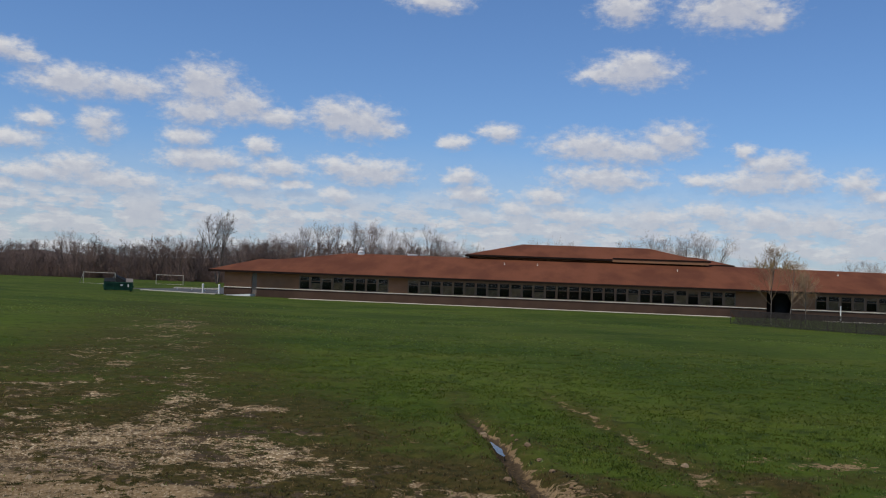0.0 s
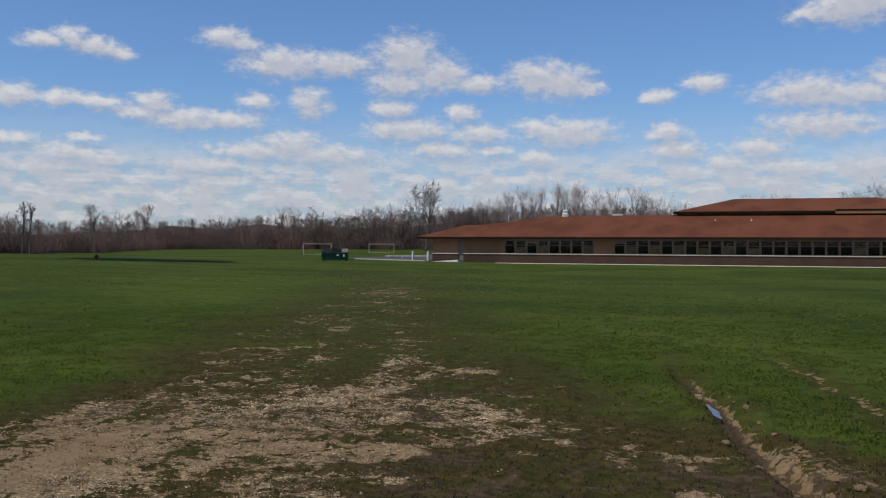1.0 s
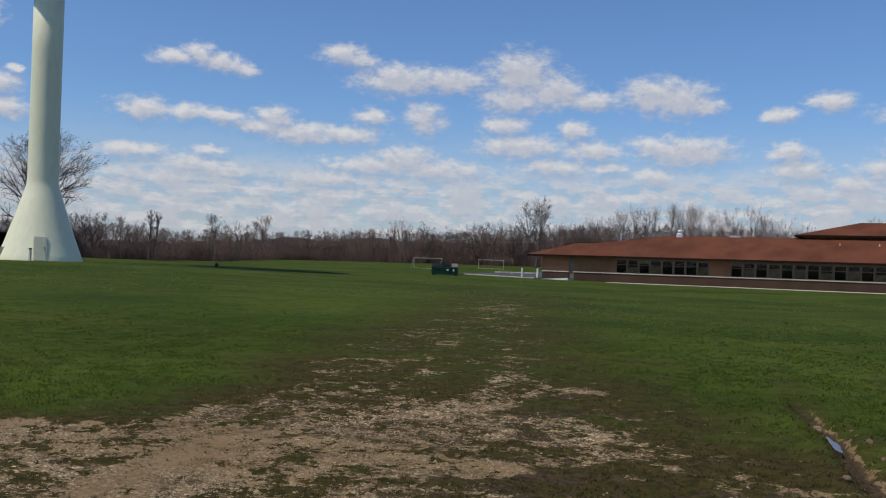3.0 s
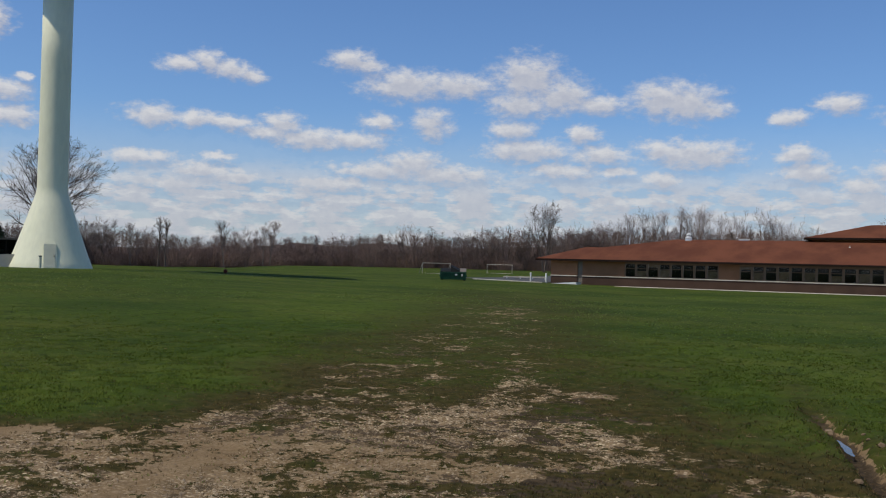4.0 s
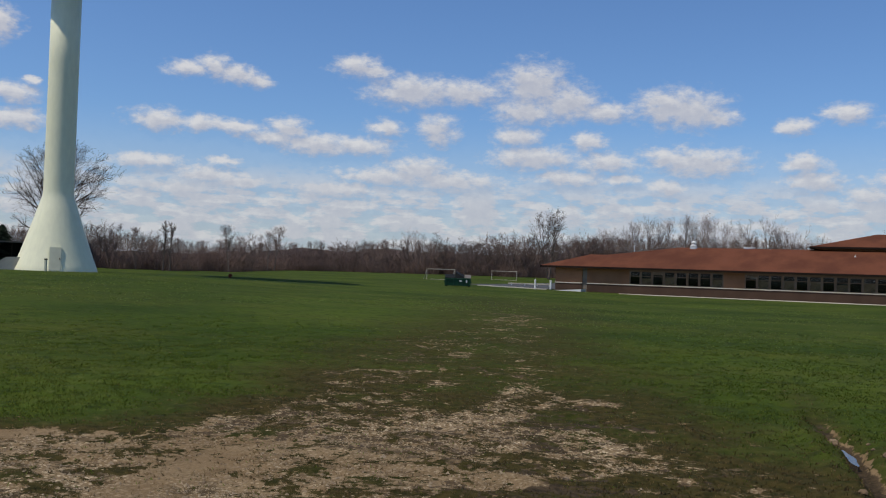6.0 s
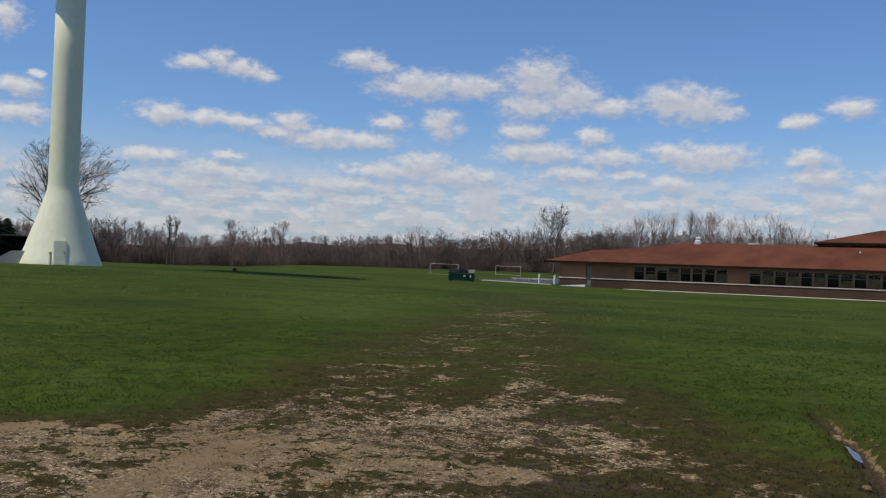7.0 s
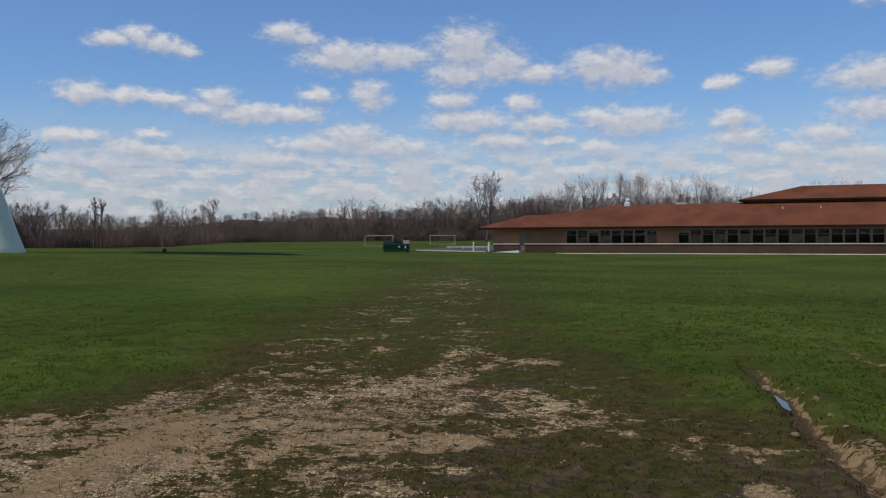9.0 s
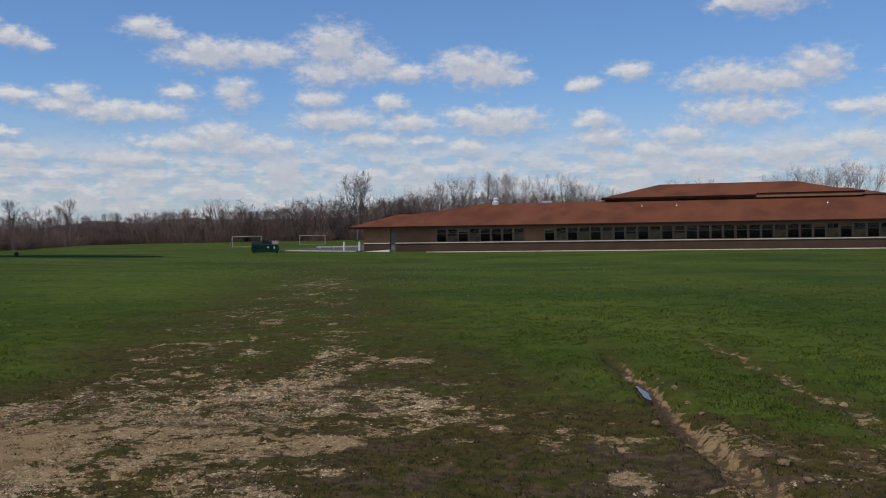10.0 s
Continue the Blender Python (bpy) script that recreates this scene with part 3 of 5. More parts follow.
def build_gravel():
    """Loose limestone chips on the bare ground."""
    x, y, rnd = scatter(200000, 33, 40, power=0.8)
    bare, thin, gravel, mud, rut, rut2, marks = shares(x, y)
    ok = rnd.rand(len(x)) < np.clip(bare * gravel * (1 - 0.85 * marks) * (1 - 0.95 * mud), 0.0, 1) * smooth01(bare, 0.35, 0.65) * 2.2
    x, y = x[ok], y[ok]
    n = len(x)
    z = land(x, y)
    size = 0.0052 * np.exp(rnd.normal(0, 0.45, n)) * (0.75 + np.hypot(x, y) / 17)
    corners = np.array([(1, 0, 0), (0, 1, 0), (-1, 0, 0), (0, -1, 0), (0, 0, 0.75), (0, 0, -0.4)])
    faces = np.array([(0, 1, 4), (1, 2, 4), (2, 3, 4), (3, 0, 4)])
    turn = rnd.uniform(0, 2 * np.pi, n)
    shape = corners[None] * size[:, None, None] * rnd.uniform(0.55, 1.4, (n, 6, 3))
    c, s = np.cos(turn)[:, None], np.sin(turn)[:, None]
    vx, vy = shape[..., 0] * c - shape[..., 1] * s, shape[..., 0] * s + shape[..., 1] * c
    verts = np.stack([vx + x[:, None], vy + y[:, None], shape[..., 2] + z[:, None] + 0.002], 2).reshape(-1, 3)
    tris = (faces[None] + 6 * np.arange(n)[:, None, None]).reshape(-1, 3)
    me = bpy.data.meshes.new("gravel")
    me.from_pydata(verts, [], tris)
    me.materials.append(M_STONE)
    me.update()
    tagged(new("gravel", me), "pale limestone chips strewn on bare soil", "gravel", kind="stuff")


build_gravel()


def ground_z(x, y):
    return float(land(np.array([x]), np.array([y]))[0])


def loose_stone(x, y, size, seed, label, material=None):
    rnd = random.Random(seed)
    bm = bmesh.new()
    bmesh.ops.create_icosphere(bm, subdivisions=2, radius=size)
    for v in bm.verts:
        v.co *= 0.8 + 0.35 * noise.noise(v.co * (1.3 / size) + Vector((seed, 0, 0)))
        v.co.z *= 0.65
    bmesh.ops.rotate(bm, verts=bm.verts, matrix=Euler((0.2, 0.1, rnd.uniform(0, 6))).to_matrix())
    me = bpy.data.meshes.new("stone")
    bm.to_mesh(me)
    bm.free()
    me.materials.append(material or M_STONE)
    ob = new("stone", me)
    ob.location = (x, y, ground_z(x, y) + size * 0.25)
    return tagged(ob, label, "stone", "stones on the field")


loose_stone(0.55, 10.75, 0.07, 1, "pale pinkish stone beside the wheel rut")
loose_stone(2.43, 9.03, 0.05, 2, "pale stone in the worn wheel track")
loose_stone(-1.6, 7.3, 0.035, 3, "small white stone on dark soil")
for k, (off, y) in enumerate(((0.22, 10.2), (0.24, 8.9), (-0.22, 8.0), (0.25, 7.7), (0.24, 7.2), (0.27, 6.6), (-0.22, 7.1), (0.23, 8.3), (0.24, 9.5), (0.2, 9.9), (0.25, 6.9), (0.26, 6.2))):
    mid = float(np.interp(y, [5.85, 6.83, 7.77, 9.67, 10.73], [1.27, 1.06, 0.87, 0.68, 0.55]))
    clod = loose_stone(mid + off, y, 0.028 + 0.01 * (k % 3), 10 + k, "crumbling clod of brown earth on the rut's edge", M_CLOD)
    clod.name = "clod"
    tagged(clod, category="clod", group="clods along the rut")


def build_puddle():
    s = Shape()
    pts = []
    for k in range(28):
        a = 2 * math.pi * k / 28
        along, across = 0.42 * math.cos(a), (0.038 + 0.01 * math.sin(5 * a)) * math.sin(a)
        y = 9.75 + along
        x = float(np.interp(y, [7.77, 9.67, 10.73], [0.87, 0.68, 0.55])) - 0.03 + across
        pts.append((x, y))
    low = min(ground_z(x, y) for x, y in pts) + 0.062
    verts = [(x, y, low) for x, y in pts] + [(x, y, low - 0.06) for x, y in pts]
    s.add(verts, [tuple(range(28))] + [(i, i + 28, (i + 1) % 28 + 28, (i + 1) % 28) for i in range(28)])
    tagged(new("puddle", s.mesh("puddle", M_WATER)), "narrow puddle of still water lying in the rut", "puddle")


build_puddle()


# ---- the school ----
SCHOOL = Matrix.Rotation(radians(-7), 4, "Z") @ Matrix.Translation((0, 112, 0))   # x along the front, y back from it
FLOOR_Z, EAVE_Z = -0.74, 2.34


def local(x, y, z=0.0):
    return SCHOOL @ Vector((x, y, z))


def slab_roof(s, outline, thick):
    """A sheet of roof with a lower face."""
    n = len(outline)
    s.add(list(outline) + [(x, y, z - thick) for x, y, z in outline],
          [tuple(range(n)), tuple(range(2 * n - 1, n - 1, -1))] + [(i, n + i, n + (i + 1) % n, (i + 1) % n) for i in range(n)])


def hip(x0, x1, y0, y1, z, pitch, run=None):
    """A hipped roof over an oblong, its eave's top at z."""
    half = (y1 - y0) / 2
    top, ym = z + pitch * half, (y0 + y1) / 2
    run = half if run is None else run
    s = Shape()
    a, b, c, d = (x0, y0, z), (x1, y0, z), (x1, y1, z), (x0, y1, z)
    e, g = (x0 + run, ym, top), (x1 - run, ym, top)
    s.add([a, b, c, d, e, g], [(0, 1, 5, 4), (1, 2, 5), (2, 3, 4, 5), (3, 0, 4), (3, 2, 1, 0)])
    return s


school = thing("school_building", "long single-storey brown brick school with red shingle hip roofs", "school", SCHOOL)
WALL_L, WALL_R, DEEP = -41.6, 62.0, 22.0
GROUPS = ((-31.9, -20.5, 8), (-18.1, 21.2, 28), (30.2, 58.2, 20))     # rows of windows: from, to, how many
WIN_LO, WIN_HI = 0.50, 2.20
DOORS = ((-38.0, -37.35), (24.7, 27.6))


def school_walls():
    low = Shape()
    x = WALL_L
    for a, b in (*DOORS, (WALL_R, WALL_R)):
        low.box(x, a, 0, 0.3, FLOOR_Z - 0.5, 0.39)
        x = b
    part("lower_wall", low, M_BRICK_DARK, school, "dark brown brick below the sill band")
    sill = Shape()
    x = WALL_L
    for a, b in (*DOORS, (WALL_R, WALL_R)):
        sill.box(x - (0.04 if x == WALL_L else 0), a, -0.09, 0.3, 0.39, WIN_LO, 0.02)
        x = b
    part("sill_band", sill, M_CONCRETE, school, "pale concrete sill band along the front")
    cuts = sorted([(a, b, 0) for a, b in DOORS] + [(a, b, 1) for a, b, n in GROUPS])
    x = WALL_L
    for a, b, n in (*cuts, (WALL_R, WALL_R, 0)):
        part("brick_panel", Shape().box(x, a, 0, 0.3, WIN_LO, EAVE_Z), M_BRICK, school)
        x = b
    for a, b, n in cuts:
        if n:
            part("window_head", Shape().box(a, b, 0, 0.3, WIN_HI, EAVE_Z), M_FRAME, school, "brown panel above the windows")
    part("side_wall", Shape().box(WALL_L, WALL_L + 0.3, 0.3, DEEP, FLOOR_Z - 0.5, EAVE_Z), M_BRICK, school)
    part("side_wall", Shape().box(WALL_R - 0.3, WALL_R, 0.3, DEEP, FLOOR_Z - 0.5, EAVE_Z), M_BRICK, school)
    part("back_wall", Shape().box(WALL_L, WALL_R, DEEP, DEEP + 0.3, FLOOR_Z - 0.5, EAVE_Z), M_BRICK, school)
    # painted near-black so that the rooms look unlit through the panes
    part("room_wall", Shape().box(WALL_L + 0.3, WALL_R - 0.3, 4.5, 4.6, FLOOR_Z, EAVE_Z), M_PAINTED_SHADE, school)
    part("soffit", Shape().box(-43.2, 63, -0.87, 0, EAVE_Z + 0.02, EAVE_Z + 0.05), M_FASCIA, school)
    part("door", Shape().box(*DOORS[0], 0.12, 0.18, FLOOR_Z, EAVE_Z), M_DOOR_GREY, school, "narrow grey door")
    # back and door of the recess are coloured near-black for its shade
    entry = part("entry_recess", Shape().box(*DOORS[1], 2.2, 2.3, FLOOR_Z, EAVE_Z), M_PAINTED_SHADE, school, "deep entry recess, its shade painted near-black")
    part("entry_door", Shape().box(25.1, 26.1, 2.1, 2.16, FLOOR_Z, 1.5), M_FASCIA, entry)
    # a plain near-black panel; the dim inside is painted, without glass
    part("corner_window", Shape().box(-41.66, -41.6, 0.25, 1.6, 0.5, 2.1), M_PAINTED_SHADE, school)


def school_windows():
    rnd = random.Random(5)
    frame_mesh = {}
    for a, b, n in GROUPS:
        w = (b - a) / n
        for k in range(n):
            x = a + k * w
            key = round(w, 3)
            if key not in frame_mesh:
                s = Shape()
                s.box(0, 0.13, 0.0, 0.14, 0, WIN_HI - WIN_LO)
                s.box(w - 0.13, w, 0.0, 0.14, 0, WIN_HI - WIN_LO)
                s.box(0.13, w - 0.13, 0.03, 0.12, 0, 0.08)
                s.box(0.13, w - 0.13, 0.03, 0.12, WIN_HI - WIN_LO - 0.1, WIN_HI - WIN_LO)
                s.box(0.13, w - 0.13, 0.04, 0.11, 1.02, 1.09)
                frame_mesh[key] = (s.mesh("window", M_FRAME), Shape().box(0.13, w - 0.13, 0.06, 0.075, 0.08, WIN_HI - WIN_LO - 0.1).mesh("pane", M_GLASS))
            win = new("window", frame_mesh[key][0])
            win.parent, win.location = school, (x, 0.03, WIN_LO)
            pane = new("pane", frame_mesh[key][1])
            pane.parent, pane.visible_shadow = win, False
            # pale blinds are drawn to different depths
            odd = (k % 2 == 1) if (a < -19 or a > 0 or k < 12 or k > 18) else False
            drop = rnd.choice((0.7, 0.85, 0.95, 1.0)) if odd and rnd.random() < 0.9 else rnd.choice((0, 0, 0, 0.25))
            if drop:
                lo = 0.1 if odd else 1.1
                part("blind", Shape().box(0.14, w - 0.14, 0.12, 0.135, lo if odd else 1.6 - drop * 1.4, lo + drop if odd else 1.6), M_BLIND, win, "drawn pale blind")


def school_roofs():
    p, y0, z0 = 0.25, -0.9, EAVE_Z + 0.24
    at = lambda y: z0 + p * (y - y0)
    s = Shape()
    yr, ye = 11.0, 5.76
    front = [(-43.4, y0, z0), (64, y0, z0), (64, 9.6, at(9.6)), (23.5, 9.6, at(9.6)), (22, yr, at(yr)), (-28.2, yr, at(yr)), (-36.6, ye, at(ye)), (-38.9, ye, at(ye))]
    s.add(front, [tuple(range(8))])
    back = [(-43.4, 12.4, z0), (-38.9, ye, at(ye)), (-36.6, ye, at(ye)), (-28.2, yr, at(yr)), (22, yr, at(yr)), (23.5, 9.6, at(9.6)), (64, 9.6, at(9.6)), (64, 23, z0), (-40, 23, z0)]
    s.add(back + [(-43.4, y0, z0)], [(9, 1, 0), (0, 1, 2), (0, 2, 3, 8), (8, 3, 4, 7), (4, 5, 6, 7)])
    part("main_roof", s, M_ROOF, school)
    f = Shape()
    f.box(-43.4, 64, y0 - 0.03, y0 + 0.02, EAVE_Z, z0 - 0.005)
    f.box(-43.43, -43.38, y0 + 0.02, 12.4, EAVE_Z, z0 - 0.005)
    part("fascia", f, M_FASCIA, school, "dark brown fascia under the roof edge")
    # the raised roofs over the middle
    part("upper_wall", Shape().box(-10.6, 7.0, 11.0, 24, 4.6, 5.74), M_BRICK, school)
    part("upper_wall", Shape().box(7.0, 19.0, 11.2, 24, 4.6, 5.74), M_BRICK, school)
    part("upper_roof", hip(-12.1, 19.9, 10.2, 24.4, 5.95, 0.27, 7.3), M_ROOF, school)
    fascia = Shape().box(-12.1, 7.3, 10.16, 10.2, 5.74, 5.97)
    fascia.box(-12.14, -12.1, 10.16, 24.4, 5.74, 5.97)
    part("fascia", Shape().box(7.3, 19.9, 10.13, 10.2, 5.95, 6.15), M_FASCIA, school)
    part("siding", Shape().box(7.3, 19.6, 10.17, 10.2, 5.6, 5.95), M_BRICK, school, "brown siding under the raised eave")
    part("fascia", fascia, M_FASCIA, school)
    part("end_wall", Shape().box(18.0, 21.6, 15, 22, 4.6, 5.7), M_BRICK, school)
    part("end_roof", hip(14.0, 23.4, 13.0, 24.0, 5.78, 0.2, 4.2), M_ROOF, school)
    part("fascia", Shape().box(14.0, 23.4, 12.96, 13.0, 5.6, 5.8), M_FASCIA, school)


def roof_vents():
    roof_z = lambda y: EAVE_Z + 0.24 + 0.25 * (y + 0.9)
    for x, y in ((-6.7, 7.6), (-2.4, 7.6), (15.3, 7.3), (35.0, 8.0)):
        z = roof_z(y)
        vent = thing("vent_pipe", "short white plumbing vent on the shingle roof", "vent", SCHOOL @ Matrix.Translation((x, y, z - 0.1)), "roof vents")
        part("pipe", Shape().tube((0, 0, 0), (0, 0, 0.36), 0.05, 0.05, 10), M_GOAL, vent)
        part("flashing", Shape().tube((0, 0, 0.08), (0, 0, 0.16), 0.12, 0.07, 10), M_GALV, vent)
    y = 10.7
    cup = thing("roof_ventilator", "shiny galvanised round ventilator on the roof ridge", "ventilator", SCHOOL @ Matrix.Translation((-26.4, y, roof_z(y) - 0.1)) @ Matrix.Scale(0.8, 4))
    part("base", Shape().box(-0.5, 0.5, -0.5, 0.5, 0, 0.35, 0.04), M_GALV, cup)
    part("cowl", Shape().lathe([(0.45, 0.3), (0.56, 0.42), (0.52, 0.58), (0.33, 0.68), (0.28, 0.74)], 20), M_WHITE, cup, smooth=True)
    part("dome", Shape().lathe([(0.28, 0.74), (0.40, 0.88), (0.4, 1.08), (0.26, 1.22), (0.05, 1.28)], 20), M_WHITE, cup, smooth=True)
    box = thing("roof_hatch", "low white hatch on the roof ridge", "hatch", SCHOOL @ Matrix.Translation((-19.4, 11.2, roof_z(11) - 0.05)))
    part("curb", Shape().box(-0.6, 0.6, -0.4, 0.4, 0, 0.12), M_GALV, box)
    part("cover", Shape().box(-0.66, 0.66, -0.46, 0.46, 0.12, 0.22, 0.03), M_WHITE, box)
    mast = thing("roof_mast", "thin pale pole standing behind the roof", "pole", SCHOOL @ Matrix.Translation((-34.0, 9.5, 3.6)))
    part("pole", Shape().tube((0, 0, 0), (0, 0, 2.0), 0.07, 0.06, 8), M_GALV, mast)
    part("cap", Shape().tube((0, 0, 2.0), (0, 0, 2.1), 0.1, 0.1, 8), M_GALV, mast)


school_walls()
school_windows()
school_roofs()
roof_vents()


def paving():
    walkway = Shape()
    walkway.box(-51.8, 20.3, -2.6, -0.1, FLOOR_Z - 0.3, FLOOR_Z + 0.06, 0.03)
    ob = new("pavement", walkway.mesh("pavement", M_CONCRETE))
    ob.matrix_world = SCHOOL
    tagged(ob, "pale concrete walk along the foot of the wall", "pavement", kind="structure")
    pad, nx, ny = Shape(), 13, 23
    spots = [local(-56 + 14.2 * i / nx, -0.1 + 44 * j / ny) for j in range(ny + 1) for i in range(nx + 1)]
    spots = [(p.x, p.y, float(rise(np.array([p.x]), np.array([p.y]))[0]) + 0.06) for p in spots]
    pad.add(spots, [(j * (nx + 1) + i, j * (nx + 1) + i + 1, (j + 1) * (nx + 1) + i + 1, (j + 1) * (nx + 1) + i) for j in range(ny) for i in range(nx)])
    ob = new("road", pad.mesh("road", M_ASPHALT))
    tagged(ob, "grey asphalt pad beside the school", "road", kind="structure")
    apron, nx = Shape(), 20
    spots = [local(-51.5 + 9.7 * i / nx, y) for y in (-2.6, -0.9) for i in range(nx + 1)]
    spots = [(p.x, p.y, float(rise(np.array([p.x]), np.array([p.y]))[0])) for p in spots]
    apron.add([(px, py, pz + up) for up in (-0.2, 0.09) for px, py, pz in spots],
              [(up + i, up + i + 1, up + nx + 2 + i, up + nx + 1 + i) for up in (0, 2 * nx + 2) for i in range(nx)]
              + [(i, i + 1, 2 * nx + 3 + i, 2 * nx + 2 + i) for i in range(nx)])
    tagged(new("pavement", apron.mesh("pavement", M_CONCRETE)), "pale concrete edge of the asphalt pad", "pavement", kind="structure")
    strip = Shape().box(30.5, 60, -5.0, -2.2, FLOOR_Z - 0.3, FLOOR_Z + 0.06, 0.03)
    ob = new("pavement", strip.mesh("pavement", M_CONCRETE))
    ob.matrix_world = SCHOOL
    tagged(ob, "pale concrete walk behind the chain-link fence", "pavement", kind="structure")
    ramp = Shape()
    ramp.add([(-41.4, -2.4, FLOOR_Z), (-37.3, -2.4, FLOOR_Z), (-37.3, -0.6, FLOOR_Z), (-41.4, -0.6, FLOOR_Z),
              (-41.4, -2.4, FLOOR_Z + 0.14), (-37.3, -2.4, FLOOR_Z + 0.42), (-37.3, -0.6, FLOOR_Z + 0.42), (-41.4, -0.6, FLOOR_Z + 0.14)],
             [(3, 2, 1, 0), (4, 5, 6, 7), (0, 1, 5, 4), (1, 2, 6, 5), (2, 3, 7, 6), (3, 0, 4, 7)])
    ob = new("concrete_ramp", ramp.mesh("concrete_ramp", M_WHITE))
    ob.matrix_world = SCHOOL
    tagged(ob, "low pale concrete ramp up to the grey door", "ramp")


paving()


# ---- round the school ----
def stand(az, dist):
    x, y = polar(az, dist).xy
    return Vector((x, y, float(rise(np.array([x]), np.array([y]))[0])))


def bollard(x, y, z):
    b = thing("bollard", "stout white post beside the asphalt pad", "bollard", SCHOOL @ Matrix.Translation((x, y, z)), "white posts by the pad")
    part("post", Shape().tube((0, 0, -0.1), (0, 0, 1.3), 0.125, 0.125, 14), M_WHITE, b)
    part("cap", Shape().lathe([(0.13, 1.3), (0.115, 1.36), (0.04, 1.39)], 14), M_WHITE, b)


bollard(-44.6, 0.6, FLOOR_Z + 0.05)
bollard(-41.9, -0.9, FLOOR_Z + 0.05)
yard_post = thing("yard_post", "thin white post in front of the classroom windows", "post", SCHOOL @ Matrix.Translation((32.7, -1.2, FLOOR_Z)))
part("post", Shape().box(-0.06, 0.06, -0.06, 0.06, -0.1, 1.75, 0.02), M_WHITE, yard_post)
part("cap", Shape().box(-0.08, 0.08, -0.08, 0.08, 1.75, 1.8, 0.01), M_GALV, yard_post)


def low_rail():
    r = thing("guard_rail", "low white horizontal rail at the edge of the pad", "rail", Matrix.Translation(stand(-16.3, 136)) @ Matrix.Rotation(radians(14), 4, "Z"))
    part("rail", Shape().box(0, 6.4, -0.06, 0.06, 0.2, 0.38, 0.02), M_GOAL, r)
    for x in (0.4, 2.4, 4.2, 6.0):
        part("post", Shape().box(x, x + 0.16, 0.08, 0.22, -0.2, 0.40, 0.02), M_GALV, r)


low_rail()


def chain_fence():
    a, b = polar(17.45, 84), polar(31, 68)
    length = (b - a).length
    turn = math.atan2(b.y - a.y, b.x - a.x)
    f = thing("chain_link_fence", "dark chain-link fence with steel posts round the yard", "fence",
              Matrix.Translation((a.x, a.y, rise(np.array([a.x]), np.array([a.y]))[0])) @ Matrix.Rotation(turn, 4, "Z"))
    n = 9
    for k in range(n + 1):
        x = length * k / n
        p = part("post", Shape().tube((x, 0, -0.2), (x, 0, 1.24), 0.035, 0.035, 8), M_STEEL, f)
        part("post_cap", Shape().tube((x, 0, 1.24), (x, 0, 1.29), 0.045, 0.02, 8), M_STEEL, p)
    part("top_rail", Shape().tube((0, 0, 1.2), (length, 0, 1.2), 0.025, 0.025, 6), M_STEEL, f)
    mesh = Shape()
    pitch, h = 0.075, 1.15
    k = -int(h / pitch)
    while k * pitch < length:
        for sign in (1, -1):
            x0 = k * pitch
            xa, xb = (x0, x0 + h) if sign > 0 else (x0 + h, x0)
            if min(xa, xb) >= 0 and max(xa, xb) <= length:
                y = 0.004 * sign
                mesh.add([(xa, y, 0.03), (xa + 0.04, y, 0.03), (xb + 0.04, y, 0.03 + h), (xb, y, 0.03 + h)], [(0, 1, 2, 3)])
        k += 1
    tagged(part("wire_mesh", mesh, M_STEEL, f), kind="stuff")


chain_fence()


